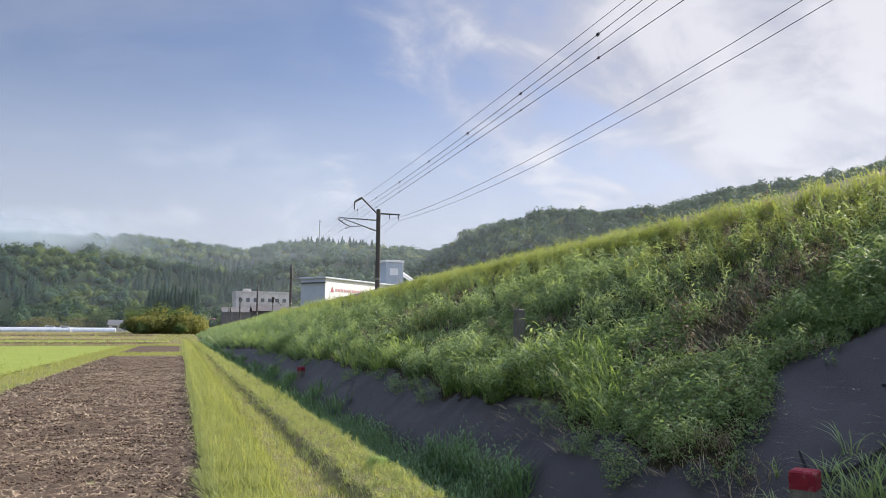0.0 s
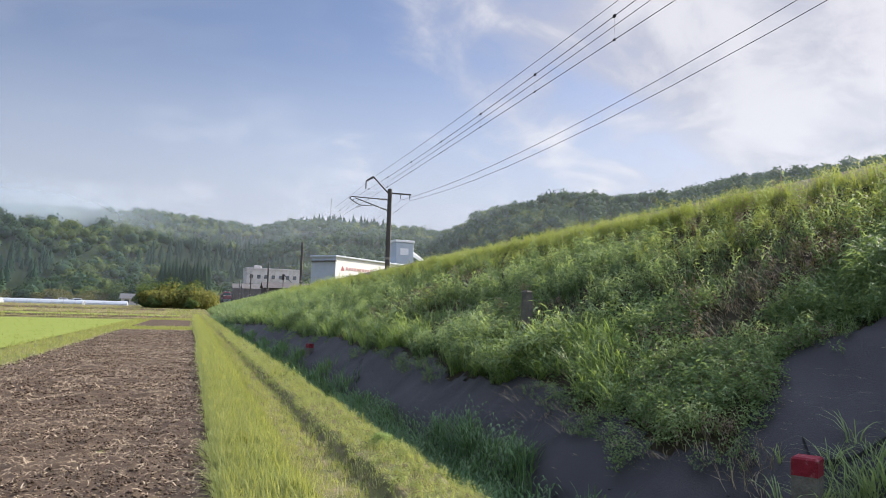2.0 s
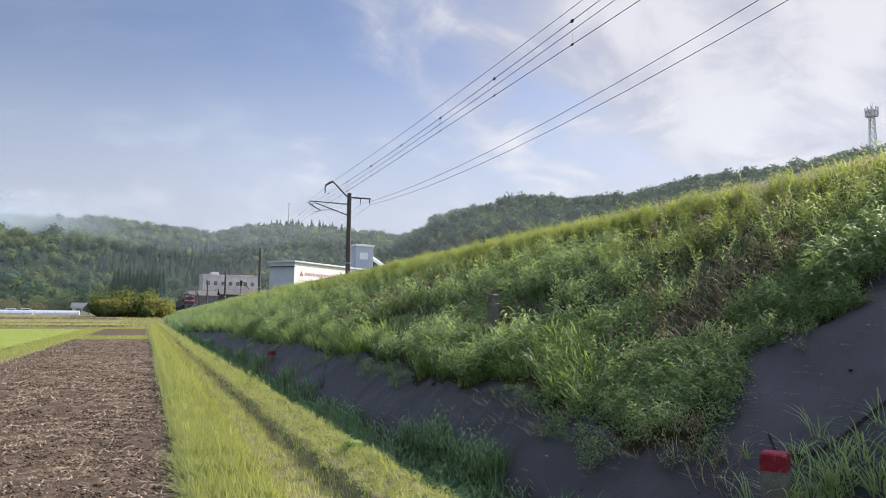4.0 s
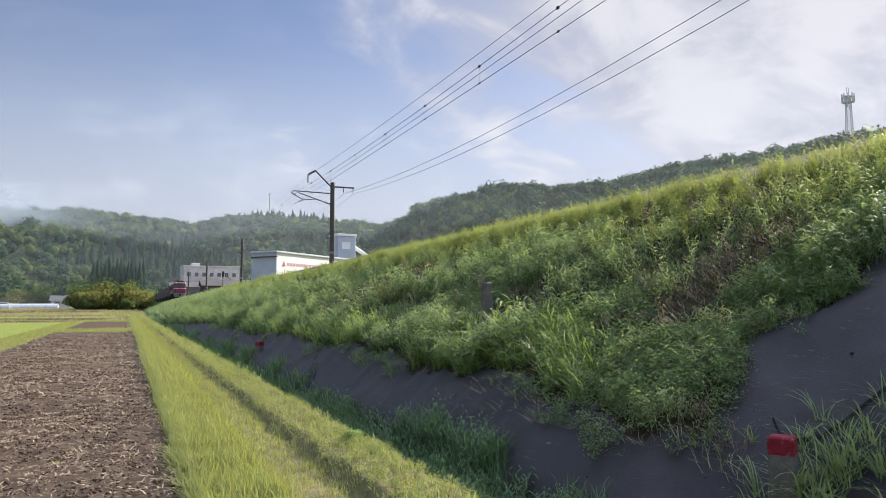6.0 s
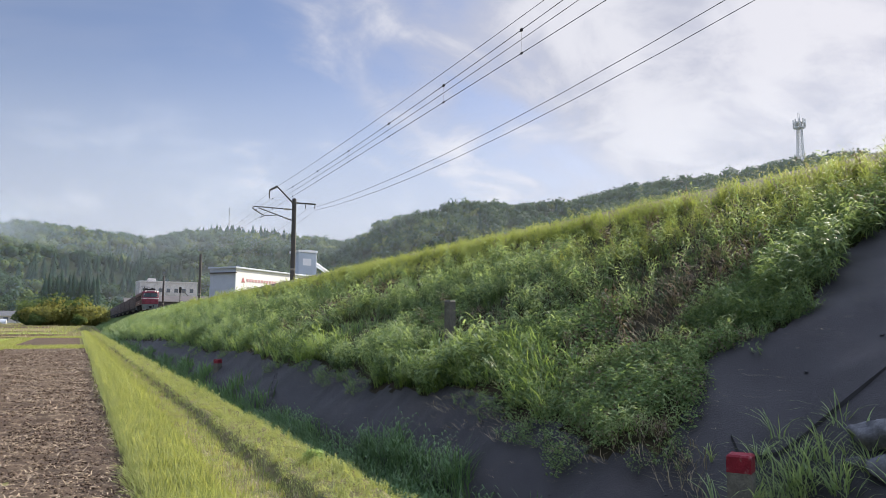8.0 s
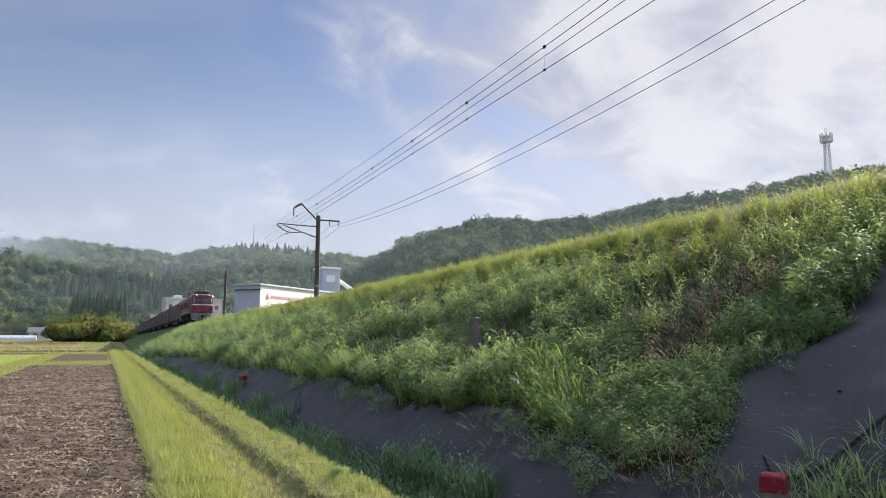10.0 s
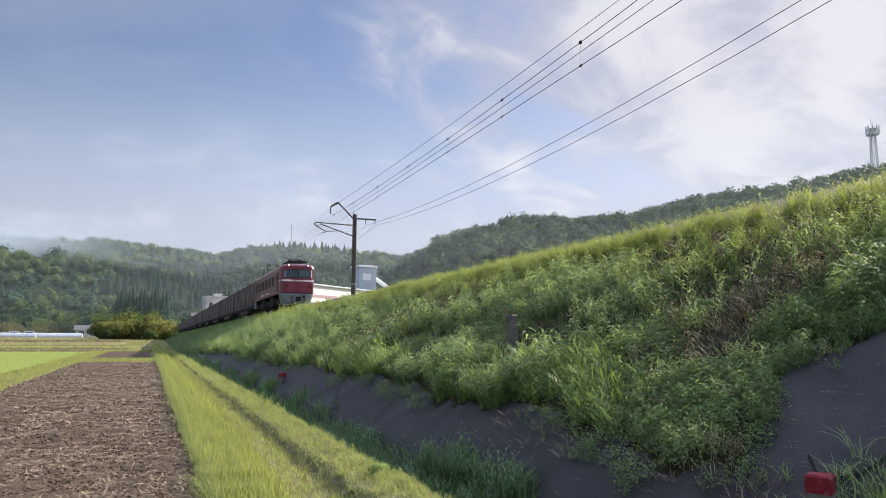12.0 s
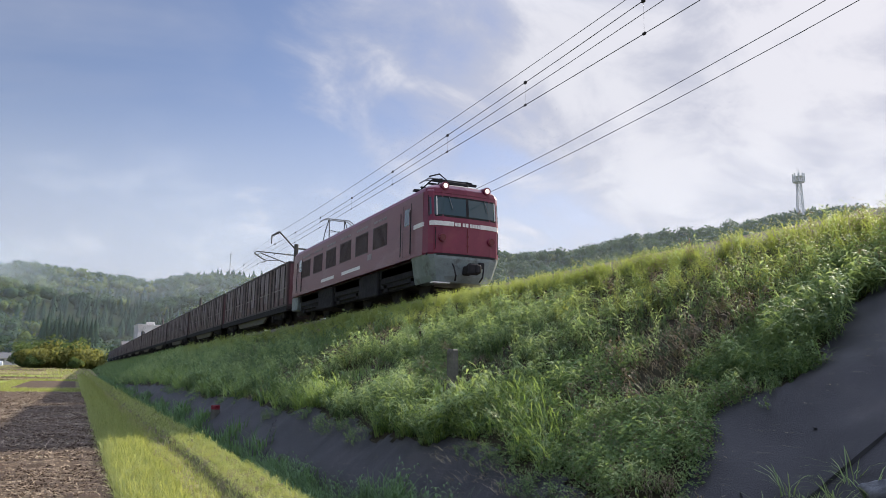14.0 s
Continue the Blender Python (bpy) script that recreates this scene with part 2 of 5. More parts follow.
    hill=mat("hill_floor", (0.016, 0.028, 0.014), (0.030, 0.044, 0.020), 0.05, 0.95, fine=0.5, spec=0.04),
    leaf_a=mat("broadleaf_crowns", (0.015, 0.042, 0.026), (0.064, 0.114, 0.056), 0.07, 0.7, island=0.35, translucent=0.22, fine=0.4, spec=0.04),
    leaf_b=mat("fresh_crowns", (0.066, 0.118, 0.044), (0.150, 0.190, 0.078), 0.08, 0.7, island=0.4, translucent=0.40, fine=0.4, spec=0.04),
    leaf_c=mat("conifer_crowns", (0.016, 0.044, 0.028), (0.036, 0.078, 0.044), 0.02, 0.75, island=0.4, translucent=0.12, fine=0.4, spec=0.04),
    leaf_o=mat("olive_scrub", (0.095, 0.105, 0.040), (0.200, 0.190, 0.080), 0.15, 0.7, island=0.5, translucent=0.22, fine=0.6, spec=0.04),
    leaf_y=mat("yellow_crowns", (0.165, 0.190, 0.068), (0.310, 0.300, 0.108), 0.05, 0.7, island=0.5, translucent=0.42, fine=0.6, spec=0.04),
    bark=mat("bark", (0.06, 0.048, 0.035), (0.11, 0.09, 0.07), 6, 0.95),
    plastic=mat("greenhouse_film", (0.34, 0.37, 0.40), (0.44, 0.47, 0.50), 1, 0.35),
    carwhite=mat("white_car_paint", (0.72, 0.72, 0.73), (0.80, 0.80, 0.81), 2, 0.3),
    tower=mat("tower_steel", (0.52, 0.53, 0.55), (0.62, 0.63, 0.65), 2, 0.5, metal=0.2),
)


def glass(name, col, rough=0.04):
    m = bpy.data.materials.new(name)
    m.use_nodes = True
    p = m.node_tree.nodes["Principled BSDF"]
    p.inputs["Base Color"].default_value = (*col, 1)
    p.inputs["Roughness"].default_value, p.inputs["IOR"].default_value = rough, 1.5
    p.inputs["Coat Weight"].default_value, p.inputs["Coat Roughness"].default_value = 0.6, 0.02
    return m


M["glass"] = glass("dark_window_glass", (0.022, 0.050, 0.060))
M["pane"] = glass("building_glass", (0.05, 0.06, 0.08), 0.1)

# ---- mesh helpers ----


class Geo:
    """Collects vertices and faces."""

    def __init__(self):
        self.v, self.f = [], []

    def add(self, verts, faces):
        o = len(self.v)
        self.v += [tuple(p) for p in verts]
        self.f += [tuple(i + o for i in f) for f in faces]
        return self

    def box(self, x0, x1, y0, y1, z0, z1, b=0.0):
        if b <= 0:
            v = [(x, y, z) for z in (z0, z1) for y in (y0, y1) for x in (x0, x1)]
            return self.add(v, [(0, 2, 3, 1), (4, 5, 7, 6), (0, 1, 5, 4), (2, 6, 7, 3), (0, 4, 6, 2), (1, 3, 7, 5)])
        bm = bmesh.new()
        bmesh.ops.create_cube(bm, size=1)
        for q in bm.verts:
            q.co = Vector(((x0 + x1) / 2 + q.co.x * (x1 - x0), (y0 + y1) / 2 + q.co.y * (y1 - y0), (z0 + z1) / 2 + q.co.z * (z1 - z0)))
        bmesh.ops.bevel(bm, geom=bm.edges[:], offset=b, segments=1, affect='EDGES')
        bm.verts.index_update()
        self.add([q.co[:] for q in bm.verts], [[q.index for q in f.verts] for f in bm.faces])
        bm.free()
        return self

    def tube(self, p0, p1, r, n=8, r1=None):
        p0, p1 = Vector(p0), Vector(p1)
        r1 = r if r1 is None else r1
        q = (p1 - p0).to_track_quat('Z', 'Y').to_matrix()
        v = []
        for p, rr in ((p0, r), (p1, r1)):
            v += [p + q @ Vector((rr * math.cos(2 * math.pi * i / n), rr * math.sin(2 * math.pi * i / n), 0)) for i in range(n)]
        f = [(i, (i + 1) % n, n + (i + 1) % n, n + i) for i in range(n)] + [tuple(range(n - 1, -1, -1)), tuple(range(n, 2 * n))]
        return self.add(v, f)

    def path(self, pts, r, n=6):
        for a, b in zip(pts, pts[1:]):
            self.tube(a, b, r, n)
        return self

    def rings(self, rings, close=True, caps=True):
        n = len(rings[0])
        v = [p for ring in rings for p in ring]
        f = []
        for k in range(len(rings) - 1):
            for i in range(n if close else n - 1):
                j = (i + 1) % n
                f.append((k * n + i, k * n + j, (k + 1) * n + j, (k + 1) * n + i))
        if caps and close:
            f += [tuple(range(n - 1, -1, -1)), tuple((len(rings) - 1) * n + i for i in range(n))]
        return self.add(v, f)

    def mesh(self, name, smooth=False):
        me = bpy.data.meshes.new(name)
        me.from_pydata(self.v, [], self.f)
        me.update()
        if smooth:
            me.shade_smooth()
        return me


def part(name, g, material, parent=None, label="", smooth=False, kind=""):
    me = g.mesh(name, smooth) if isinstance(g, Geo) else g
    if not me.materials:
        me.materials.append(M[material])
    ob = new(name, me)
    if parent:
        ob.parent = parent
    return tagged(ob, label, kind=kind)


def thing(name, label, category, group="", at=(0, 0, 0), rz=0):
    ob = new(name)
    ob.matrix_basis = pose(*at, 0, 0, rz)
    return tagged(ob, label, category, group)


def grid_mesh(name, xs, ys, fz, material, keep=None):
    xs, ys = np.asarray(xs, float), np.asarray(ys, float)
    X, Y = np.meshgrid(xs, ys)
    V = np.stack([X, Y, fz(X, Y)], -1).reshape(-1, 3)
    nx, ny = len(xs), len(ys)
    i = (np.arange(ny - 1)[:, None] * nx + np.arange(nx - 1)[None]).ravel()
    F = np.stack([i, i + 1, i + nx + 1, i + nx], -1)
    if keep is not None:
        c = V[F].mean(1)
        F = F[keep(c[:, 0], c[:, 1])]
    return fast_mesh(name, V, F, material, True)


def fast_mesh(name, V, F, material, smooth=False):
    me = bpy.data.meshes.new(name)
    k = F.shape[1]
    me.vertices.add(len(V))
    me.vertices.foreach_set("co", np.ascontiguousarray(V, np.float32).ravel())
    me.loops.add(F.size)
    me.loops.foreach_set("vertex_index", np.ascontiguousarray(F, np.int32).ravel())
    me.polygons.add(len(F))
    me.polygons.foreach_set("loop_start", np.arange(0, F.size, k, dtype=np.int32))
    me.update(calc_edges=True)
    me.validate()
    if smooth:
        me.shade_smooth()
    me.materials.append(M[material])
    return me


RNG = np.random.default_rng(7)


def scatter(name, temps, P, material, label, scale, category="", zs=None, lean=None, kind="stuff"):
    """One mesh of many copies of the template plants, at the places P."""
    P = np.asarray(P, float)
    n = len(P)
    if not n:
        return None
    which, yaw = RNG.integers(0, len(temps), n), RNG.uniform(0, 2 * math.pi, n)
    s = np.broadcast_to(scale, (n,))
    zs = np.ones(n) if zs is None else zs
    VV, FF, o = [], [], 0
    for k, (tv, tf) in enumerate(temps):
        idx = np.where(which == k)[0]
        if not len(idx):
            continue
        c, si = np.cos(yaw[idx])[:, None], np.sin(yaw[idx])[:, None]
        x = (tv[None, :, 0] * c - tv[None, :, 1] * si) * s[idx][:, None]
        y = (tv[None, :, 0] * si + tv[None, :, 1] * c) * s[idx][:, None]
        z = tv[None, :, 2] * (s[idx] * zs[idx])[:, None]
        if lean is not None:
            x = x + z * lean[0]
            y = y + z * lean[1]
        V = np.stack([x, y, z], -1) + P[idx][:, None, :]
        F = tf[None] + (np.arange(len(idx)) * len(tv))[:, None, None] + o
        VV.append(V.reshape(-1, 3))
        FF.append(F.reshape(-1, 3))
        o += len(idx) * len(tv)
    me = fast_mesh(name, np.concatenate(VV), np.concatenate(FF), material)
    return tagged(new(name, me), label, category, kind=kind)


def tuft(n, h, spread, width, bend, cuts=(0.42, 0.78)):
    """A tuft of n curved, tapering blades."""
    V, F = [], []
    for _ in range(n):
        a, hh = RNG.uniform(0, 6.283), h * RNG.uniform(0.5, 1.1)
        r = spread * math.sqrt(RNG.uniform())
        b0 = np.array([r * math.cos(a + 1), r * math.sin(a + 1), -0.02])
        d, w = np.array([math.cos(a), math.sin(a), 0]), np.array([-math.sin(a), math.cos(a), 0]) * width * RNG.uniform(.7, 1.2)
        bd = bend * RNG.uniform(0.2, 1.3)

        def at(u):
            return b0 + d * hh * bd * u * u + np.array([0, 0, hh * (u - 0.42 * bd * u ** 3)])
        o = len(V)
        V += [b0 - w * .7, b0 + w * .7]
        for u in cuts:
            V += [at(u) - w * (1.15 - u * .6), at(u) + w * (1.15 - u * .6)]
        V.append(at(1.0))
        k = len(cuts)
        for i in range(k):
            q = o + 2 * i
            F += [(q, q + 1, q + 3), (q, q + 3, q + 2)]
        F.append((o + 2 * k, o + 2 * k + 1, o + 2 * k + 2))
    return np.array(V), np.array(F)


def leafy(h, nleaf, length, width, stems=2, droop=0.4):
    V, F = [], []
    for s in range(stems):
        lean = RNG.uniform(-0.28, 0.28, 2)
        base = RNG.uniform(-0.07, 0.07, 2)
        hh = h * RNG.uniform(0.7, 1.1)

        def at(u):
            return np.array([base[0] + lean[0] * u * u * hh, base[1] + lean[1] * u * u * hh, hh * u])
        o = len(V)
        V += [at(0) + (0.004, 0, 0), at(0) - (0.004, 0, 0), at(1)]
        F += [(o, o + 1, o + 2)]
        for i in range(nleaf):
            u = 0.15 + 0.85 * (i + RNG.uniform(0, .6)) / nleaf
            a = i * 2.4 + RNG.uniform(-.4, .4)
            ln = length * (1.1 - 0.5 * u) * RNG.uniform(0.7, 1.2)
            d, w = np.array([math.cos(a), math.sin(a), 0]), np.array([-math.sin(a), math.cos(a), 0]) * width * ln / length
            p, up = at(u), RNG.uniform(0.1, 0.7)
            mid = p + d * ln * .5 + np.array([0, 0, ln * .5 * up])
            tip = p + d * ln + np.array([0, 0, ln * (up - droop)])
            o = len(V)
            V += [p, mid - w + (0, 0, .012), mid + w + (0, 0, .012), tip]
            F += [(o, o + 1, o + 2), (o + 1, o + 3, o + 2)]
    return np.array(V), np.array(F)


def crown(n, rx, rz, size, core=0.78):
    """A tree's crown: a dark core and many leaf clumps round it, with an uneven outline."""
    bm = bmesh.new()
    bmesh.ops.create_icosphere(bm, subdivisions=2, radius=1)
    ph = RNG.uniform(0, 6, 6)

    def lump(d):
        return 1 + 0.22 * math.sin(3 * d[0] + ph[0]) * math.sin(3 * d[1] + ph[1]) + 0.16 * math.sin(5 * d[2] + ph[2] + 3 * d[0])
    V, F = [], []
    for q in bm.verts:
        d = q.co.normalized()
        V.append(np.array([d.x * rx, d.y * rx, d.z * rz]) * lump(d) * core * RNG.uniform(.88, 1.12) + (0, 0, rz))
    bm.verts.index_update()
    F += [tuple(q.index for q in f.verts) for f in bm.faces]
    bm.free()
    for _ in range(n):
        d = RNG.normal(size=3)
        d[2] = abs(d[2]) * 0.9 - 0.25
        d /= np.linalg.norm(d)
        c = np.array([d[0] * rx, d[1] * rx, d[2] * rz]) * lump(d) * RNG.uniform(0.80, 1.08) + (0, 0, rz)
        nrm = d + RNG.normal(size=3) * 0.7
        nrm /= np.linalg.norm(nrm)
        t1 = np.cross(nrm, RNG.normal(size=3))
        t1 /= np.linalg.norm(t1)
        t2 = np.cross(nrm, t1)
        s1, s2 = size * RNG.uniform(0.6, 1.3), size * RNG.uniform(0.5, 1.0)
        o = len(V)
        V += [c - t1 * s1, c + t2 * s2 * .8 - t1 * .2 * s1, c + t1 * s1 + nrm * s1 * .2, c - t2 * s2]
        F += [(o, o + 3, o + 2), (o, o + 2, o + 1)]
    return np.array(V), np.array(F)


def far_crown(rx, rz, n=40, size=0.9):
    """A far tree's crown: a small uneven core under a shell of leaf clumps that point every way."""
    bm = bmesh.new()
    bmesh.ops.create_icosphere(bm, subdivisions=1, radius=1)
    V = [np.array(q.co.normalized()) * (rx, rx, rz) * .74 * RNG.uniform(.8, 1.15) + (0, 0, rz) for q in bm.verts]
    bm.verts.index_update()
    F = [tuple(q.index for q in f.verts) for f in bm.faces]
    bm.free()
    ph = RNG.uniform(0, 6, 3)
    for _ in range(n):
        d = RNG.normal(size=3)
        d[2] = abs(d[2]) * 1.1 - .3
        d /= np.linalg.norm(d)
        lump = 1 + .2 * math.sin(4 * d[0] + ph[0]) * math.sin(4 * d[1] + ph[1]) + .12 * math.sin(5 * d[2] + ph[2])
        c = d * (rx, rx, rz) * lump * RNG.uniform(.72, 1.06) + (0, 0, rz)
        nrm = d + RNG.normal(size=3) * .6
        nrm /= np.linalg.norm(nrm)
        t1 = np.cross(nrm, RNG.normal(size=3))
        t1 /= np.linalg.norm(t1)
        t2 = np.cross(nrm, t1)
        a, b = size * RNG.uniform(.5, 1.25), size * RNG.uniform(.4, .9)
        o = len(V)
        V += [c - t1 * a, c + t2 * b, c + t1 * a * .9, c - t2 * b * 1.1]
        F += [(o, o + 3, o + 2), (o, o + 2, o + 1)]
    return np.array(V), np.array(F)


def conifer(h, r, tiers=6, per=8):
    V, F = [], []
    for k in range(tiers):
        z0, rr = h * (0.12 + 0.80 * k / tiers), r * (1 - (k / tiers) ** 1.6) ** 0.8
        for i in range(per):
            a = 6.283 * (i + RNG.uniform(-.3, .3)) / per + k
            b = a + 6.283 / per * 0.9
            q = rr * RNG.uniform(0.75, 1.15)
            o = len(V)
            V += [np.array([0, 0, z0 + h * 0.24]), np.array([q * math.cos(a), q * math.sin(a), z0 - RNG.uniform(0, .05) * h]),
                  np.array([q * math.cos(b), q * math.sin(b), z0 + RNG.uniform(-.02, .04) * h])]
            F.append((o, o + 1, o + 2))
    return np.array(V), np.array(F)


def lance(h, nleaf, length, width, stems=2, droop=0.55):
    """A weed with long narrow leaves that arch out from leaning stems."""
    V, F = [], []
    for _ in range(stems):
        lean, base, hh = RNG.uniform(-.35, .35, 2), RNG.uniform(-.06, .06, 2), h * RNG.uniform(.65, 1.1)

        def at(u):
            return np.array([base[0] + lean[0] * u * u * hh, base[1] + lean[1] * u * u * hh, hh * u])
        o = len(V)
        V += [at(0) + (.005, 0, 0), at(0) - (.005, 0, 0), at(1)]
        F += [(o, o + 1, o + 2)]
        for i in range(nleaf):
            u = .25 + .75 * (i + RNG.uniform(0, .6)) / nleaf
            a = i * 2.4 + RNG.uniform(-.4, .4)
            ln = length * (1.15 - .45 * u) * RNG.uniform(.65, 1.2)
            d, w = np.array([math.cos(a), math.sin(a), 0]), np.array([-math.sin(a), math.cos(a), RNG.uniform(-.5, .5)]) * width * RNG.uniform(.8, 1.2)
            up, dr = RNG.uniform(.3, 1.0), droop * RNG.uniform(.6, 1.6)
            p = at(u)

            def on(v):
                return p + d * ln * v + np.array([0, 0, ln * (up * v - dr * v * v * 1.3)])
            o = len(V)
            V += [p, on(.35) - w, on(.35) + w, on(.72) - w * .75, on(.72) + w * .75, on(1)]
            F += [(o, o + 1, o + 2), (o + 1, o + 3, o + 4), (o + 1, o + 4, o + 2), (o + 3, o + 5, o + 4)]
    return np.array(V), np.array(F)


def bushy(r, h, n, leaf):
    """A low rounded plant of many small leaves."""
    V, F = [], []
    for _ in range(n):
        d = RNG.normal(size=3)
        d[2] = abs(d[2])
        d /= np.linalg.norm(d)
        c = d * (r, r, h) * RNG.uniform(.45, 1.15)
        nrm = d * .5 + (0, 0, .6) + RNG.normal(size=3) * .5
        nrm /= np.linalg.norm(nrm)
        t1 = np.cross(nrm, RNG.normal(size=3))
        t1 /= np.linalg.norm(t1)
        t2 = np.cross(nrm, t1)
        a = leaf * RNG.uniform(.6, 1.3)
        o = len(V)
        V += [c - t1 * a, c + t2 * a * .55, c + t1 * a - nrm * a * .3, c - t2 * a * .55]
        F += [(o, o + 3, o + 2), (o, o + 2, o + 1)]
    return np.array(V), np.array(F)


# ---- ground and railway bank ----
GRADE = 0.0033                       # the line falls gently away from the camera


def fall(y):
    return -GRADE * (np.maximum(y, -60) - 22)


def lift(y):
    return np.interp(y, [120, 260], [0, 1.7])


def nz2(x, y, s, seed=0):
    """Smooth value noise, vectorised, about -1 to 1."""
    x, y = np.asarray(x, float) * s, np.asarray(y, float) * s
    xi, yi = np.floor(x), np.floor(y)
    fx, fy = x - xi, y - yi
    fx, fy = fx * fx * (3 - 2 * fx), fy * fy * (3 - 2 * fy)

    def h(a, b):
        v = np.sin(a * 127.1 + b * 311.7 + seed * 74.7) * 43758.5453
        return (v - np.floor(v)) * 2 - 1
    return (h(xi, yi) * (1 - fx) + h(xi + 1, yi) * fx) * (1 - fy) + (h(xi, yi + 1) * (1 - fx) + h(xi + 1, yi + 1) * fx) * fy


def verge_z(x, y):
    """Height of the grass strip, the mown ridge and the ditch between the field and the bank."""
    z = np.interp(x, [0.05, 0.18, 0.70, 1.05, 1.28, 1.40, 1.86, 1.97, 2.15, 2.50, 2.95],
                  [-0.02, 0.06, 0.07, 0.03, 0.01, 0.14, 0.17, 0.03, -0.38, -0.42, -0.42])
    return z + 0.025 * nz2(x, y, 2.3, 1) + 0.012 * nz2(x, y, 7, 2)


def bank_z(x, y):
    """Height of the railway bank: steep foot, long slope, level crown, far slope."""
    z = np.interp(x, [2.55, 2.72, 2.88, 3.62, 8.70, 9.15, 13.9, 14.4, 20.5], [-0.45, -0.35, 0.0, 0.66, 3.42, 3.56, 3.56, 3.44, -0.3])
    k = np.clip((x - 3.2) / 5, 0, 1) * np.clip((17 - x) / 3, 0, 1)
    z = z + k * fall(y) * np.clip((x - 2.8) / 6, 0, 1)
    g = np.clip((4.5 - y) / 0.9, 0, 1) * np.clip((5.6 - x) / 1.8, 0, 1) * np.clip((x - 2.6) / 0.4, 0, 1)
    z = z - 0.42 * g
    n = np.clip((x - 2.8) / 1.0, 0, 1) * np.clip((9.2 - x) / 1.5, 0, 1)
    return z + n * (0.09 * nz2(x, y, 0.5, 3) + 0.04 * nz2(x, y, 1.7, 4)) + 0.012 * nz2(x, y, 5, 5)


def on_sheet(x, y):
    """True where the slope is covered by the dark sheet."""
    edge = 3.62 + 0.13 * nz2(y, y * 0, 0.8, 6) + 0.07 * nz2(y, y * 0, 3, 7) - 0.25 * np.clip(1 - abs(y - 4.9) / 0.8, 0, 1)
    edge = edge * np.clip((70 - y) / 30, 0, 1) + 2.9 * (1 - np.clip((70 - y) / 30, 0, 1))
    right = y < 4.45 + 0.22 * nz2(x, x * 0, 1.1, 8) + 0.08 * nz2(x, x * 0, 4, 9)
    return (x < edge) | (right & (x < 6.9))


def build_ground():
    xs = np.r_[-2500, -1200, -600, -300, -150, -80, -40, -20, -10, -4.6, -0.2, 0.05, 0.05 + np.arange(1, 30) * 0.1, 3.2, 25, 80, 300, 1200, 2500]
    ys = np.r_[-2000, -500, -100, -30, -8, np.arange(-4, 30, 0.5), np.arange(30, 120, 5), 120, 160, 200, 260, 400, 700, 1500, 4000]

    def z(x, y):
        e = np.clip((130 - y) / 30, 0, 1)
        return np.where((x > 0.04) & (x < 3.0), verge_z(x, y) * e - 0.01 * (1 - e), np.where(x >= 3.0, -0.42, -0.03)) + lift(y)
    g = new("ground", grid_mesh("ground", xs, ys, z, "ground"))
    tagged(g, "yellow-green rough grass ground reaching the hills", "ground", kind="structure")
    v = new("verge", grid_mesh("verge", np.arange(0.05, 2.76, 0.05), np.r_[np.arange(-4, 30, 0.1), np.arange(30, 125, 1.0)],
                               lambda x, y: verge_z(x, y) * np.clip((130 - y) / 30, 0, 1) + 0.012 + lift(y), "verge"))
    tagged(v, "mown grass verge with a low ridge beside the ditch", "verge", kind="structure")
    # bank: earth everywhere, dark sheet laid just above it along the foot
    xs = np.r_[2.55, 2.72, 2.88, np.arange(3.0, 9.2, 0.15), 9.15, 10, 12, 13.9, 14.4, 17, 20.5]
    ys = np.r_[-60, -30, -15, np.arange(-8, 30, 0.2), np.arange(30, 90, 1.0), np.arange(90, 340, 5), 420, 600]
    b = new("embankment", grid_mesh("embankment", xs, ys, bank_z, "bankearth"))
    tagged(b, "railway embankment of dark earth, deepened as shade under weeds", "embankment", kind="structure")
    s = new("weed_sheet", grid_mesh("weed_sheet", np.arange(2.62, 7.0, 0.06), np.r_[np.arange(-8, 12, 0.06), np.arange(12, 72, 0.25)],
                                    lambda x, y: bank_z(x, y) + 0.035 + 0.018 * nz2(x, y, 1.3, 11) + 0.022 * nz2(x + .4 * y, y * .6, 2.7, 12), "sheet", keep=lambda x, y: on_sheet(x, y)))
    tagged(s, "dark weed-proof sheet over the foot of the embankment", "ground sheet", kind="structure")
    ballast = Geo()
    ring = lambda y: [(x, y, z + float(fall(y))) for x, z in ((8.95, 3.55), (9.55, 3.92), (12.45, 3.92), (13.05, 3.55))]
    ballast.rings([ring(y) for y in (-60, 0, 22, 60, 120, 200, 340, 420)], close=False)
    tagged(part("ballast", ballast, "ballast", kind="structure"), "brown stone ballast under the track", "ballast")
    for x in (-0.56, 0.56):
        g = Geo()
        for y0, y1 in ((-60, 22), (22, 420)):
            z0, z1 = float(fall(y0)), float(fall(y1))
            prof = ((-.06, 3.96), (.06, 3.96), (.03, 4.0), (.034, 4.1), (-.034, 4.1), (-.03, 4.0))
            g.rings([[(11 + x + a, y0, c + z0) for a, c in prof], [(11 + x + a, y1, c + z1) for a, c in prof]])
        tagged(part("rail", g, "rail", kind="structure"), "worn steel rail", "rail")


build_ground()


def build_fields():
    fine = np.r_[np.arange(-9, 2, 0.3), np.arange(2, 16, 0.07), np.arange(16, 50, 0.5)]

    def soil(x, y):
        e = np.clip((x + 4.35) / 0.2, 0, 1) * np.clip((0.14 - x) / 0.16, 0, 1)
        r = 0.030 * nz2(x, y, 6, 21) + 0.022 * nz2(x, y, 14, 22) + 0.02 * nz2(x, y, 1.2, 23)
        return 0.045 * e + r * (0.4 + 0.6 * e) - 0.03
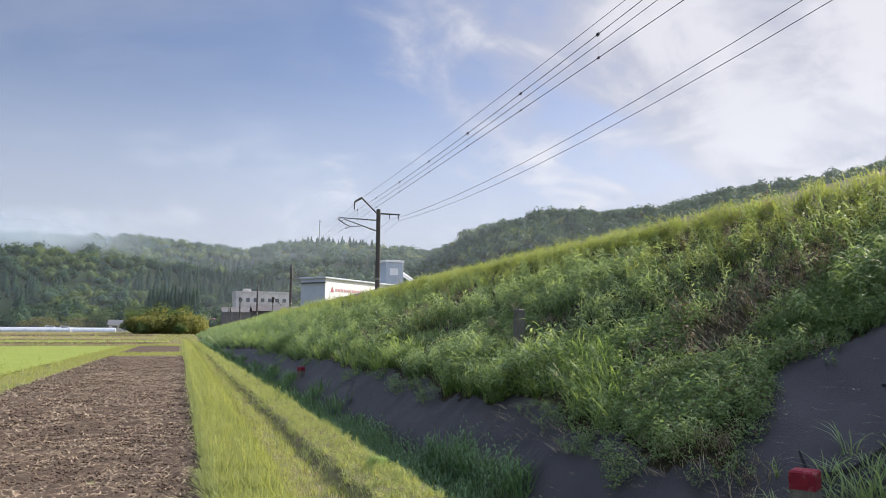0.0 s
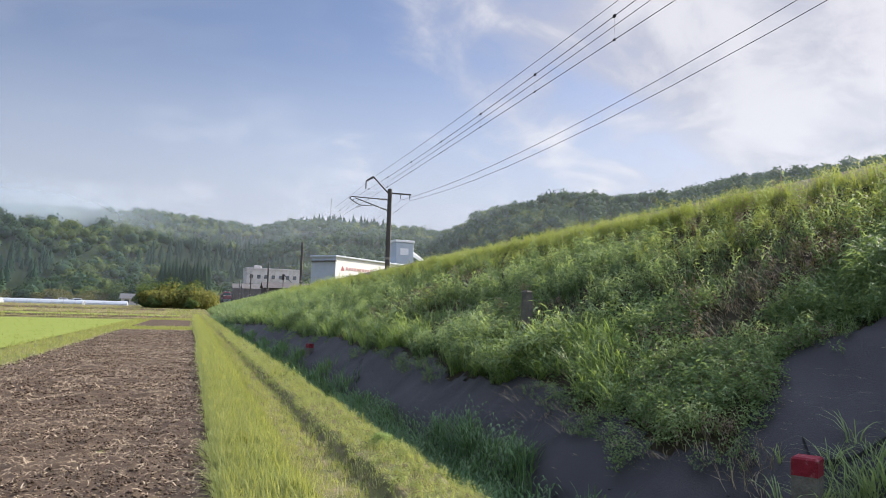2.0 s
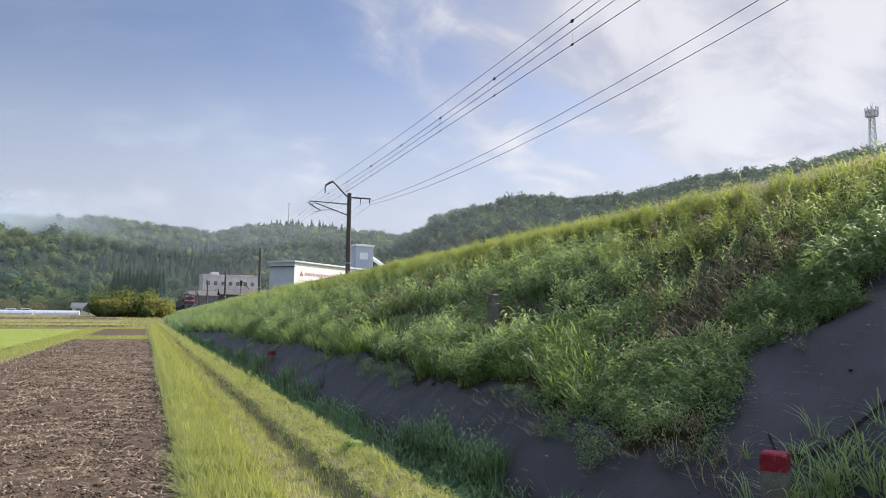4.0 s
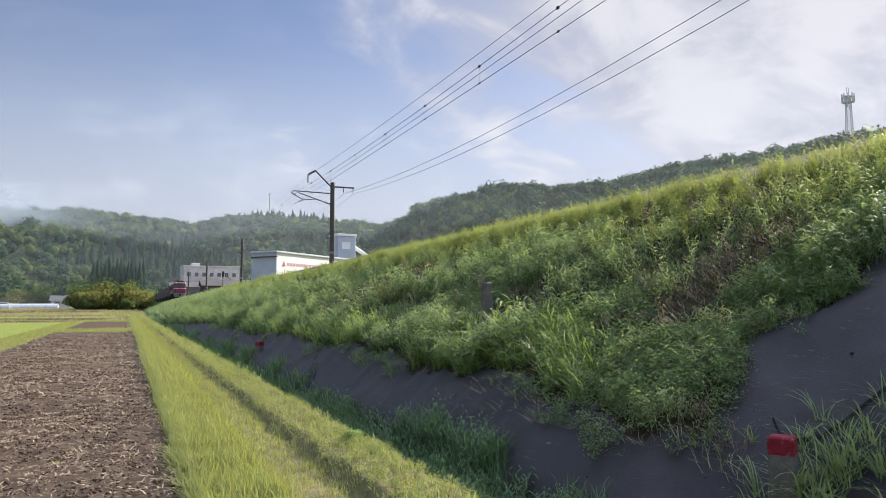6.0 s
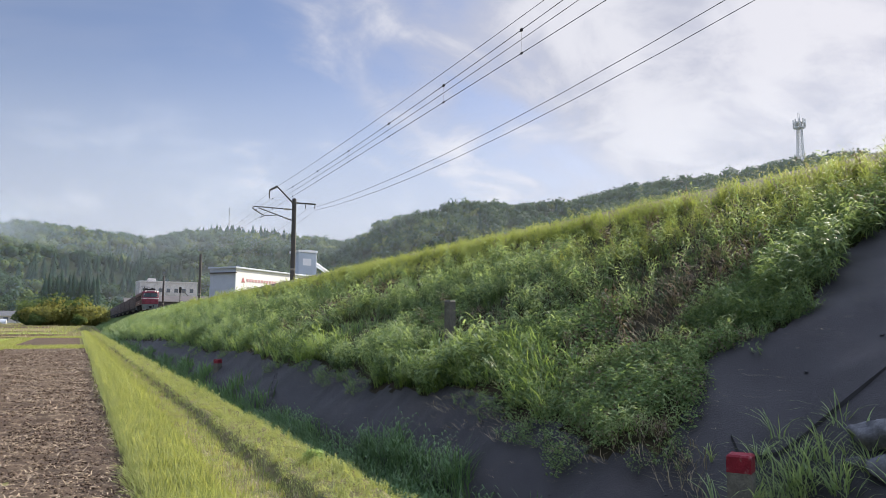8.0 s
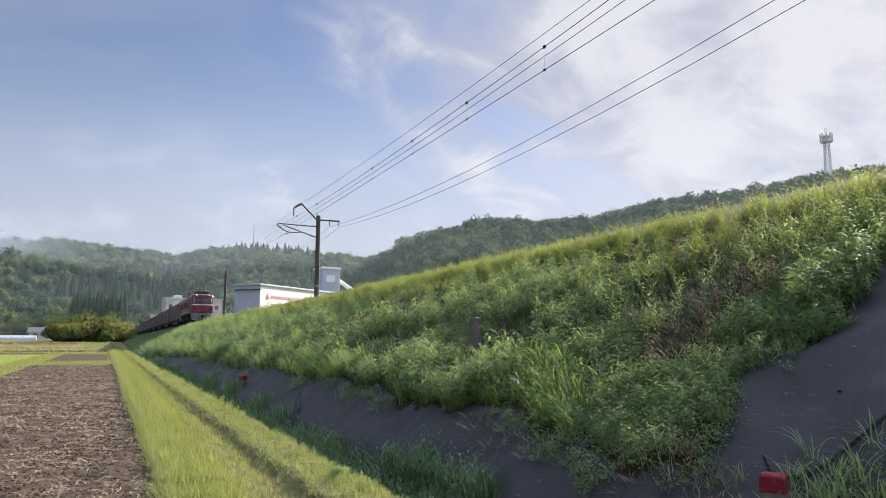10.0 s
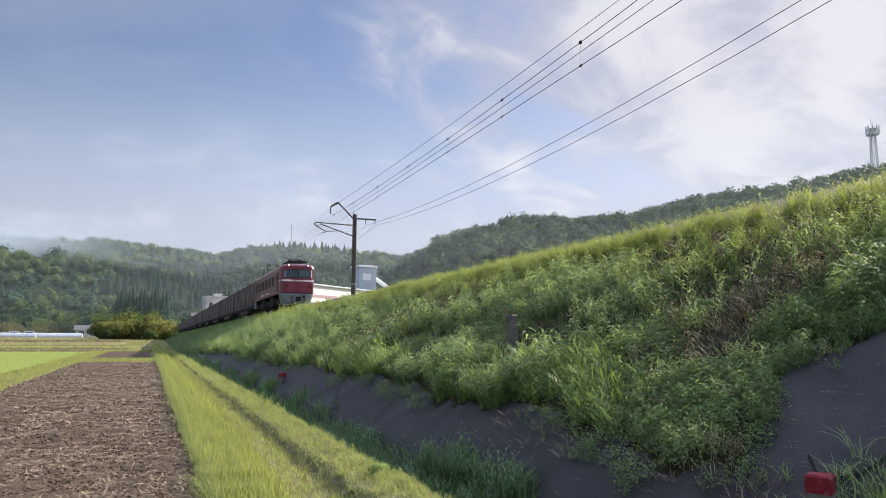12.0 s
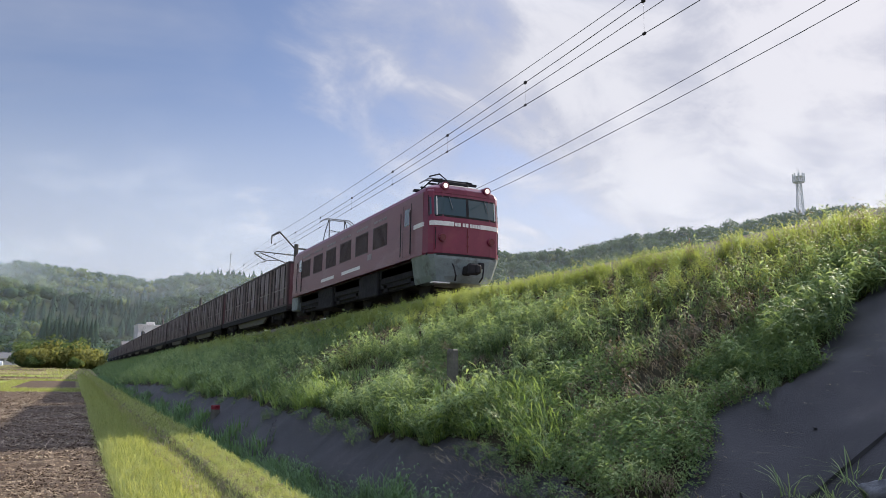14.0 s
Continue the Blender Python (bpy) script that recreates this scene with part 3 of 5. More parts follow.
    f = new("tilled_field", grid_mesh("tilled_field", np.arange(-4.45, 0.16, 0.065), fine, soil, "soil"))
    tagged(f, "freshly tilled brown field littered with straw", "field", kind="structure")
    f = new("tilled_field", grid_mesh("tilled_field", np.arange(-4.3, 0.1, 0.4), np.arange(55, 87, 0.8), lambda x, y: 0.03 + 0.02 * nz2(x, y, 1, 24), "soil"))
    tagged(f, "farther strip of tilled brown field", "field", kind="structure")
    f = new("crop_field", grid_mesh("crop_field", np.linspace(-60, -6.0, 30), np.linspace(12, 84, 60), lambda x, y: 0.02 + 0.01 * nz2(x, y, 1, 25), "rice"))
    tagged(f, "bright green field of young crop", "field", kind="structure")
    for k, (x0, x1, y0, y1, m) in enumerate(((-70, -1, 93, 101, "band"), (-60, -3, 104, 112, "soil"), (-90, -2, 118, 128, "rice"), (-110, -4, 136, 160, "band"), (-120, -6, 168, 182, "soil"), (-140, -5, 190, 226, "band"))):
        f = new("field_strip", grid_mesh("field_strip", np.linspace(x0, x1, 12), np.linspace(y0, y1, 8), lambda x, y: 0.03 + lift(y) + 0 * x, m))
        tagged(f, dict(band="far strip of pale dry field", soil="far strip of bare brown soil", rice="far strip of green field")[m], "field", kind="structure")


build_fields()

# ---- overhead line ----
# x, height at the poles, extra height at the pole near the camera, sag, radius
WIRES = ((12.10, 11.65, 0.20, 0.25, 0.010), (11.00, 10.20, 0.50, 0.40, 0.011), (11.15, 9.95, 0.50, 0.30, 0.010), (11.00, 9.42, 0.25, 0.05, 0.011),
         (14.35, 10.12, 0.35, 0.90, 0.011), (15.05, 10.12, 0.35, 0.95, 0.011))
POLES = (-39.2, 6.8, 52.84, 99.5, 146, 191, 237, 283)


def build_pole(y, arms):
    z = float(fall(y))
    t = thing("catenary_pole", "dark round catenary pole with bracket arms beside the track" if arms else "plain dark round pole beside the track", "utility pole", "poles along the railway", (13.43, y, z))
    r = 0.17
    g = Geo()
    g.rings([[(r * k * math.cos(a), r * k * math.sin(a), h) for a in np.linspace(0, 2 * math.pi, 14, endpoint=False)] for h, k in ((3.2, 1.12), (7, 1.04), (10.86, 0.95), (10.9, 0.7))])
    part("pole", g, "polem", t, smooth=False)
    part("band", Geo().tube((0, 0, 5.55), (0, 0, 5.72), 0.19, 14), "concrete", t, "pale marker band")
    if not arms:
        return t
    g = Geo().tube((0, 0, 10.45), (-1.33, 0, 11.72), 0.06, 8)
    g.path([(-1.33, 0, 11.72), (-1.85, 0, 11.38), (-1.85, 0, 10.75)], 0.045)
    g.path([(-1.33, 0, 11.62), (-1.80, 0, 11.36)], 0.05)
    part("feeder_arm", g, "polem", t)
    part("cross_arm", Geo().box(-0.1, 1.65, -0.05, 0.05, 10.52, 10.62).tube((0.85, 0, 10.5), (0.85, 0, 10.2), 0.03).tube((1.57, 0, 10.5), (1.57, 0, 10.2), 0.03), "polem", t)
    g = Geo().path([(0, 0, 10.05), (-2.9, 0, 10.1), (-3.05, 0, 9.95), (-2.5, 0, 9.62), (-2.2, 0, 9.5)], 0.04)
    g.path([(0, 0, 9.2), (-2.6, 0, 10.0)], 0.04)
    g.path([(-1.3, 0, 9.55), (-2.1, 0, 9.48), (-2.5, 0, 9.30)], 0.03)
    part("cantilever", g, "polem", t, "grey tubular bracket arm")
    for z0, dz in ((10.06, 0.0), (9.31, 0.031)):
        g = Geo().tube((-0.32, 0, z0), (-0.82, 0, z0 + dz * 5), 0.045, 8)
        for i in range(4):
            g.tube((-0.36 - .11 * i, 0, z0 + dz * i), (-0.40 - .11 * i, 0, z0 + dz * (i + .4)), 0.09, 10)
        part("insulator", g, "porcelain", t)
    return t


def wire_z(w, y):
    """Height of an overhead wire at the place y along the line."""
    k = max(0, min(len(POLES) - 2, sum(1 for p in POLES if p <= y) - 1))
    u = (y - POLES[k]) / (POLES[k + 1] - POLES[k])
    z0, z1 = (w[1] + float(fall(p)) + (w[2] if p < 10 else 0) for p in POLES[k:k + 2])
    return z0 * (1 - u) + z1 * u - w[3] * 4 * u * (1 - u)


def build_line():
    first = build_pole(POLES[0], True)
    for y in POLES[1:3]:
        copy_thing(first, pose(13.43, y, float(fall(y))))
    first = build_pole(POLES[3], False)
    for y in POLES[4:]:
        copy_thing(first, pose(13.43, y, float(fall(y))))
    for i, w in enumerate(WIRES):
        g = Geo()
        ys = [y0 + (y1 - y0) * k / 10 for y0, y1 in zip(POLES, POLES[1:]) for k in range(10)] + [POLES[-1]]
        g.path([(w[0], y, wire_z(w, y)) for y in ys], w[4], 5)
        ob = tagged(part("overhead_wire", g, "wire"), "thin dark overhead wire of the railway", "wire", "overhead wires")
        if i in (1, 3):
            for k in range(24):
                y = 12.5 + 5.25 * k
                z = wire_z(w, y)
                r = .032 if i == 1 else .024
                part("clamp", Geo().box(w[0] - r, w[0] + r, y - .05, y + .05, z - r * 1.4, z + r * 1.4, .008), "dark", ob)
                if i == 1:
                    part("dropper", Geo().tube((w[0], y, wire_z(WIRES[3], y)), (w[0], y, z), 0.003, 4), "wire", ob)


build_line()


def build_signal():
    y, top = 121.5, 7.24
    t = thing("trackside_signal", "small dark railway signal on a short post", "signal", "", (13.6, y, 0))
    part("post", Geo().tube((0, 0, 2.8), (0, 0, top - .9), .07, 8), "polem", t)
    box = part("signal_head", Geo().box(-.17, .17, -.15, .15, top - .9, top, .04), "dark", t)
    for z in (top - .72, top - .30):
        part("hood", Geo().tube((0, -.15, z), (0, -.36, z), .14, 10), "dark", box)
    part("relay_box", Geo().box(-.35, .35, -.25, .25, 3.2, 4.3, .04), "steel", t)


build_signal()

# ---- train ----
FRONT_Y = [(0.0, 0.0), (0.9, 0.05), (1.2, 0.13), (1.34, 0.27), (1.4, 0.55)]
LOCO_L = 17.5


def body_y(x, z):
    return float(np.interp(abs(x), [p[0] for p in FRONT_Y], [p[1] for p in FRONT_Y])) + 0.10 * max(0, min(z, 3.5) - 2.45)


def front_patch(x0, x1, z0, z1, out, nx=8, nz=2, thick=0.03):
    g = Geo()
    xs, zs = np.linspace(x0, x1, nx + 1), np.linspace(z0, z1, nz + 1)
    A = [[(x, body_y(x, z) - out, z) for x in xs] for z in zs]
    B = [[(x, body_y(x, z) - out + thick, z) for x in xs] for z in zs]
    v = [p for r in A for p in r] + [p for r in B for p in r]
    n, o = nx + 1, (nx + 1) * (nz + 1)
    f = []
    for k in range(nz):
        for i in range(nx):
            q = (k * n + i, k * n + i + 1, (k + 1) * n + i + 1, (k + 1) * n + i)
            f += [q, tuple(o + j for j in reversed(q))]
    rim = list(range(n)) + [k * n + nx for k in range(1, nz + 1)] + [nz * n + i for i in range(nx - 1, -1, -1)] + [k * n for k in range(nz - 1, 0, -1)]
    for a, b in zip(rim, rim[1:] + rim[:1]):
        f.append((a, o + a, o + b, b))
    return g.add(v, f)


def build_loco():
    t = thing("locomotive", "weathered red electric locomotive with white stripe and lit headlamps", "locomotive")
    half = FRONT_Y[::-1] + [(-x, y) for x, y in FRONT_Y[1:]]            # right side to left side round the front
    g = Geo()
    rings = []
    for z, inset in ((1.3, 0.03), (1.36, 0), (2.45, 0), (3.46, 0.0), (3.60, 0.07), (3.72, 0.24), (3.80, 0.55), (3.83, 0.95)):
        k = 1 - inset / 1.4
        lean = 0.10 * max(0, min(z, 3.5) - 2.45)
        front = [(x * k, y + lean + inset * 0.6, z) for x, y in half]
        back = [(x * k, LOCO_L - y - lean - inset * 0.6, z) for x, y in half[::-1]]
        rings.append(front + back)
    g.rings(rings[:4])
    part("body", g, "locored", t)
    part("cant_rail", Geo().rings(rings[3:6]), "locored", t, "red rounded edge of the roof")
    part("roof", Geo().rings(rings[5:]), "roofgrey", t, "sooty grey roof")
    part("brow", front_patch(-1.36, 1.36, 3.40, 3.56, 0.012, 12, 1), "locored", t)
    g = Geo()
    g.rings([[(x * k, -0.02 + y + d, z) for x, y in half] + [(x * k, 1.5 + d, z) for x in (-1.4, 1.4)] for z, k, d in ((0.42, 0.80, 0.22), (0.62, 0.86, 0.12), (1.18, 0.97, 0.0), (1.30, 0.99, 0.0))])
    part("front_skirt", g, "locogrey", t, "dusty grey front skirt")
    part("rear_skirt", Geo().box(-1.3, 1.3, LOCO_L - 1.2, LOCO_L - 0.1, 0.6, 1.29, 0.03), "locogrey", t)
    # front
    part("window_surround", front_patch(-1.33, 1.33, 2.58, 3.30, 0.006, 14, 2), "dark", t)
    for a, b in ((-1.30, -0.05), (0.05, 1.30)):
        part("windscreen", front_patch(a, b, 2.64, 3.24, 0.014, 8, 2), "glass", t, "dark windscreen pane")
        part("wiper", Geo().path([((a + b) / 2, body_y(.6, 3.24) - .05, 3.26), ((a + b) / 2 + .12, body_y(.6, 2.9) - .06, 2.85)], 0.012, 5), "steel", t)
    for s in (-1, 1):
        part("corner_pillar", Geo().path([(s * 1.10, body_y(1.1, 2.62) - .03, 2.62), (s * 1.10, body_y(1.1, 3.26) - .03, 3.26)], 0.022, 6), "locowhite", t)
        part("white_stripe", front_patch(*sorted((s * 0.50, s * 1.395)), 2.27, 2.42, 0.012, 10, 1), "locowhite", t, "white stripe")
        lamp = part("headlamp", Geo().tube((s * 0.80, 0.40, 3.67), (s * 0.80, 0.09, 3.65), 0.135, 18), "locored", t)
        part("lens", Geo().tube((s * 0.80, 0.14, 3.65), (s * 0.80, 0.082, 3.65), 0.085, 16), "lamp", lamp, "lit white lens")
        tl = part("tail_lamp", Geo().tube((s * 0.92, 0.1, 1.86), (s * 0.92, -0.04, 1.86), 0.11, 14), "tail", t)
        part("rim", Geo().tube((s * 0.92, 0.1, 1.86), (s * 0.92, -0.015, 1.86), 0.135, 14), "locored", tl)
        part("handrail", Geo().path([(s * 1.18, 0.05, 1.45), (s * 1.18, 0.02, 1.5), (s * 1.18, 0.02, 2.15), (s * 1.18, 0.08, 2.2)], 0.014, 6), "dark", t)
        part("step", Geo().box(s * 0.95 - .3, s * 0.95 + .3, -0.02, 0.22, 0.34, 0.38), "locowhite", t, "white step edge")
        part("hose", Geo().path([(s * .55, .0, 1.0), (s * .56, -.12, .9), (s * .5, -.16, .6), (s * .46, -.02, .45)], 0.028, 6), "dark", t)
    # plate letters as plain bars
    x = -0.46
    for i in range(8):
        w = 0.06 if i in (4, 6) else 0.088
        if i == 2 or i == 4:
            x += 0.05
        part("plate_bar", front_patch(x, x + w, 2.28, 2.40, 0.016, 1, 1), "locowhite", t)
        x += w + 0.026
    part("coupler", Geo().box(-.14, .14, -.40, .3, .66, .96, .04).box(-.22, .20, -.52, -.34, .62, 1.0, .06).box(.02, .22, -.62, -.45, .66, .96, .05), "dark", t, "heavy black knuckle coupler")
    part("jumper_box", Geo().box(.42, .62, -.08, .06, .92, 1.12, .02), "dark", t)
    # dark edge line; the shadow under the red front is part of its black
    part("front_beam", front_patch(-1.36, 1.36, 1.27, 1.34, 0.03, 10, 1), "dark", t, "black lower edge, the shadow below the red put into it")
    part("front_seam", Geo().box(-.012, .012, -.016, .02, 1.42, 2.24).box(-.03, .03, -.026, .01, 1.60, 1.66).box(-.03, .03, -.026, .01, 1.92, 1.98), "tail", t, "raised seam with bolts")
    # sides
    for s in (-1, 1):
        X = s * 1.4

        def side(y0, y1, z0, z1, out=0.012, b=0.0):
            return Geo().box(*sorted((X - s * .03, X + s * out)), y0, y1, z0, z1, b)
        for i in range(6):
            y0 = 3.75 + i * 2.02
            lv = part("louvre", side(y0, y0 + 1.45, 2.12, 2.98, 0.014), "louvre", t, "dark louvred opening")
            g = Geo()
            for k in range(12):
                yy = y0 + .05 + k * .115
                g.box(*sorted((X, X + s * .028)), yy, yy + .05, 2.16, 2.94)
            part("slat", g, "louvre", lv)
            g = Geo()
            for k in range(3):
                g.box(*sorted((X, X + s * .016)), y0 + .05 + k * .46, y0 + .42 + k * .46, 3.14, 3.22)
            part("upper_vent", g, "boxpale", t)
        part("side_panel", side(0.57, LOCO_L - .57, 1.43, 3.45, 0.003), "locoside", t, "dusty red side, reflected sky put into its pale colour")
        for yd in (1.55, LOCO_L - 2.2):
            d = part("cab_door", side(yd, yd + 0.66, 1.45, 3.26, 0.010), "locoside", t)
            part("door_window", side(yd + .12, yd + .54, 2.5, 3.1, 0.016), "glass", d)
            for yy in (yd - .10, yd + .76):
                part("handrail", Geo().tube((X + s * .06, yy, 1.45), (X + s * .06, yy, 3.0), 0.018, 6), "dark", d)
            part("groove", side(yd - .035, yd - .005, 1.42, 3.26, 0.006).box(*sorted((X, X + s * .006)), yd + .665, yd + .695, 1.42, 3.26), "dark", d)
        part("white_stripe", side(0.56, 1.3, 2.27, 2.42, 0.012), "locowhite", t, "white stripe")
        for y0, y1 in ((6.6, 8.9), (10.0, 11.9)):
            part("white_stripe", side(y0, y1, 1.56, 1.70, 0.010), "locowhite", t)
        part("emblem", side(5.3, 5.75, 1.80, 2.02, 0.008), "boxpale", t, "small pale emblem")
        part("sill", side(0.55, LOCO_L - .55, 1.30, 1.42, 0.02), "locoside", t)
    # roof equipment
    for k, (y0, up) in enumerate(((1.0, 0.42), (13.3, 1.22))):
        pn = part("pantograph", Geo().box(-.62, -.55, y0, y0 + 1.9, 3.86, 3.92).box(.55, .62, y0, y0 + 1.9, 3.86, 3.92).box(-.6, .6, y0 + .1, y0 + .16, 3.86, 3.92).box(-.6, .6, y0 + 1.74, y0 + 1.8, 3.86, 3.92), "dark", t)
        g = Geo()
        for s in (-1, 1):
            knee, top = 3.92 + up * .5, 3.92 + up
            sp = 0.95 if k == 0 else 0.35
            g.path([(s * .55, y0 + .4, 3.92), (s * .5, y0 + .95 - sp, knee), (s * .42, y0 + .95, top)], 0.025, 6)
            g.path([(s * .55, y0 + 1.5, 3.92), (s * .5, y0 + .95 + sp, knee), (s * .42, y0 + .95, top)], 0.025, 6)
        g.tube((-.5, y0 + .95 - sp, knee), (.5, y0 + .95 + sp, knee), 0.015, 5).tube((.5, y0 + .95 - sp, knee), (-.5, y0 + .95 + sp, knee), 0.015, 5)
        part("arms", g, "dark", pn)
        if k == 0:
            gb = Geo().box(-.5, .5, y0 + .5, y0 + 1.4, 3.92, 4.06, .03).tube((-.9, y0 + .3, 4.0), (.9, y0 + .3, 4.0), .03, 6).tube((-.9, y0 + 1.6, 4.0), (.9, y0 + 1.6, 4.0), .03, 6)
            gb.path([(-.55, y0 - .5, 3.95), (-.75, y0 - .3, 4.2), (-.8, y0 + .4, 4.28)], .025, 6)
            part("springs", gb, "dark", pn)
        g = Geo()
        for dy in (-.16, .16):
            g.path([(-.86, y0 + .95 + dy, top - .16), (-.62, y0 + .95 + dy, top), (.62, y0 + .95 + dy, top), (.86, y0 + .95 + dy, top - .16)], 0.028, 6)
        part("collector_head", g, "steel", pn)
        for x in (-.58, .58):
            for y in (y0 + .15, y0 + 1.75):
                part("insulator", Geo().tube((x, y, 3.66), (x, y, 3.88), 0.07, 10), "porcelain", pn)
    for y in (3.6, 4.3, 10.6, 11.1):
        ins = Geo()
        for i in range(5):
            ins.tube((-.3, y, 3.75 + i * .09), (-.3, y, 3.80 + i * .09), 0.11, 10).tube((-.3, y, 3.79 + i * .09), (-.3, y, 3.85 + i * .09), 0.06, 8)
        part("roof_insulator", ins, "dark", t)
    part("roof_box", Geo().box(-.75, .75, 4.9, 7.2, 3.7, 3.95, .05), "roofgrey", t)
    part("roof_box", Geo().box(-.75, .75, 7.6, 10.2, 3.7, 3.92, .05), "roofgrey", t)
    part("roof_bus", Geo().path([(-.3, 3.4, 4.2), (-.3, 11.3, 4.2), (-.2, 12.6, 3.95)], 0.02, 5), "dark", t)
    part("walkway", Geo().box(.95, 1.15, 1.5, 15, 3.66, 3.70).box(-1.15, -.95, 1.5, 15, 3.66, 3.70), "roofgrey", t)
    g = Geo().box(-.42, .42, .75, 2.9, 3.88, 4.02, .03).box(-.85, .85, .95, 1.05, 4.0, 4.08).box(-.85, .85, 2.55, 2.65, 4.0, 4.08)
    for y in (1.1, 1.7, 2.3):
        g.tube((-.72, y, 4.10), (.72, y, 4.14), .035, 6).box(-.2, .2, y, y + .3, 4.02, 4.16, .02)
    part("roof_frame", g, "dark", t, "crowded dark roof gear")
    part("rear_drawgear", Geo().box(-.9, .9, LOCO_L - 1.6, LOCO_L + .3, .35, .95, .03), "dark", t)
    build_under(t, (3.1, 8.75, 14.4), 1.25, 0.56, LOCO_L)
    part("underframe", Geo().box(-1.2, 1.2, 1.3, LOCO_L - 1.3, 0.95, 1.32), "dark", t)
    part("side_apron", Geo().box(-1.16, 1.16, 1.5, LOCO_L - 1.4, .55, 1.31, .02), "dark", t)
    for y0, y1 in ((4.9, 7.0), (10.5, 12.7)):
        part("equipment_box", Geo().box(-1.28, 1.28, y0, y1, .32, 1.27, .05), "dark", t)
    for y0, y1 in ((1.7, 4.7), (7.2, 10.3), (12.9, 15.9)):
        part("side_valance", Geo().box(-1.2, 1.2, y0, y1, .72, 1.27, .03), "dark", t)
    return t


def build_under(t, centres, base, r, length):
    for c in centres:
        bg = part("bogie", Geo().box(-1.08, -.92, c - base - .55, c + base + .55, .42, .78, .03).box(.92, 1.08, c - base - .55, c + base + .55, .42, .78, .03).box(-.95, .95, c - .3, c + .3, .5, .85), "dark", t)
        for dy in (-base, base):
            g = Geo().tube((-.56, c + dy, r), (-.69, c + dy, r), r, 20).tube((.56, c + dy, r), (.69, c + dy, r), r, 20).tube((-.6, c + dy, r), (.6, c + dy, r), .08, 8)
            part("wheelset", g, "dark", bg)
            for x0 in (-1.16, .98):
                part("axle_box", Geo().box(x0, x0 + .18, c + dy - .16, c + dy + .16, r - .16, r + .16, .03), "dark", bg)


WAGON = 20.4


def build_wagon():
    t = thing("container_wagon", "flat railway wagon loaded with five weathered maroon containers", "freight wagon", "wagons of the train")
    part("deck", Geo().box(-1.22, 1.22, .35, 20.05, .82, 1.0, .02).box(-1.28, -1.18, .35, 20.05, .72, 1.02).box(1.18, 1.28, .35, 20.05, .72, 1.02), "dark", t)
    g = Geo()
    for s in (-1, 1):
        x0, x1 = sorted((s * 1.0, s * 1.12))
        g.rings([[(x, 5.4, .82), (x, 6.6, .38), (x, 13.8, .38), (x, 15.0, .82)] for x in (x0, x1)])
    part("side_sill", g, "mossy", t, "dusty fishbelly side sill")
    part("coupler", Geo().box(-.14, .14, -.2, .5, .7, .98, .03).box(-.14, .14, 19.9, 20.6, .7, .98, .03), "dark", t)
    part("centre_sill", Geo().box(-.45, .45, .4, 20.0, .30, .84, .02).box(-1.0, 1.0, 8.2, 12.4, .28, .82, .03), "dark", t)
    build_under(t, (3.1, 17.3), .95, .43, 20.4)
    for i in range(5):
        y0 = .58 + i * 3.87
        y1 = y0 + 3.72
        g = Geo().box(-1.20, 1.20, y0 + .03, y1 - .03, 1.06, 3.48)
        c = part("container", g, "boxred", t)
        g = Geo()
        for yy in (y0, y1 - .12):
            for x in (-1.225, 1.105):
                g.box(x, x + .12, yy, yy + .12, 1.02, 3.52)
        for z in (1.02, 3.40):
            for x in (-1.225, 1.105):
                g.box(x, x + .12, y0 + .12, y1 - .12, z, z + .12)
            for yy in (y0, y1 - .12):
                g.box(-1.105, 1.105, yy, yy + .12, z, z + .12)
        part("corner_frame", g, "boxdark", c)
        for sd in (-1, 1):
            X = sd * 1.2
            for k in range(3):
                yy = y0 + .62 + k * 1.16
                part("door_post", Geo().box(*sorted((X, X + sd * .045)), yy, yy + .16, 1.15, 3.4), "boxdark", c)
            for k in range(4):
                yy = y0 + .35 + k * .95
                part("lock_rod", Geo().tube((X + sd * .05, yy, 1.15), (X + sd * .05, yy, 3.38), .02, 5), "boxpale", c, "worn pale locking rod")
            part("side_bar", Geo().box(*sorted((X, X + sd * .04)), y0 + .3, y1 - .3, 2.02, 2.08), "boxpale", c)
        part("faded_panel", Geo().box(-1.212, -1.19, y0 + .84, y0 + 1.74, 1.55, 3.36), "boxfaded", c, "weathered greyish door panel")
        part("faded_panel", Geo().box(-1.212, -1.19, y0 + 2.02, y0 + 2.88, 2.25, 3.36), "boxfaded", c, "weathered greyish door panel")
    return t


LOCO = build_loco()
WAGONS = [build_wagon()]
for _ in range(11):
    WAGONS.append(copy_thing(WAGONS[0], Matrix.Identity(4)))

# ---- buildings ----


def build_warehouse():
    t = thing("warehouse", "white metal warehouse with a red-lettered sign and pale blue-grey end", "warehouse", "", (26, 143, 0), 43)
    L, W, H = 50, 5.9, 12.1
    part("wall", Geo().box(0, L, 0, W, -0.5, H), "wallwhite", t)
    part("end_wall", Geo().box(-0.06, -0.003, -0.05, W, -0.5, H), "wallblue", t, "pale blue-grey end wall")
    part("roof", Geo().box(-.3, L + .3, -.3, W + .3, H, H + .35, .05), "wallblue", t)
    part("gutter", Geo().box(-.34, -.06, -.3, W, H - .9, H - .7), "shed", t)
    g = Geo()
    for i in range(50):
        g.box(i + .96, i + 1.0, -.006, -.002, 0, H - .1)
    part("cladding_rib", g, "wallwhite", t)
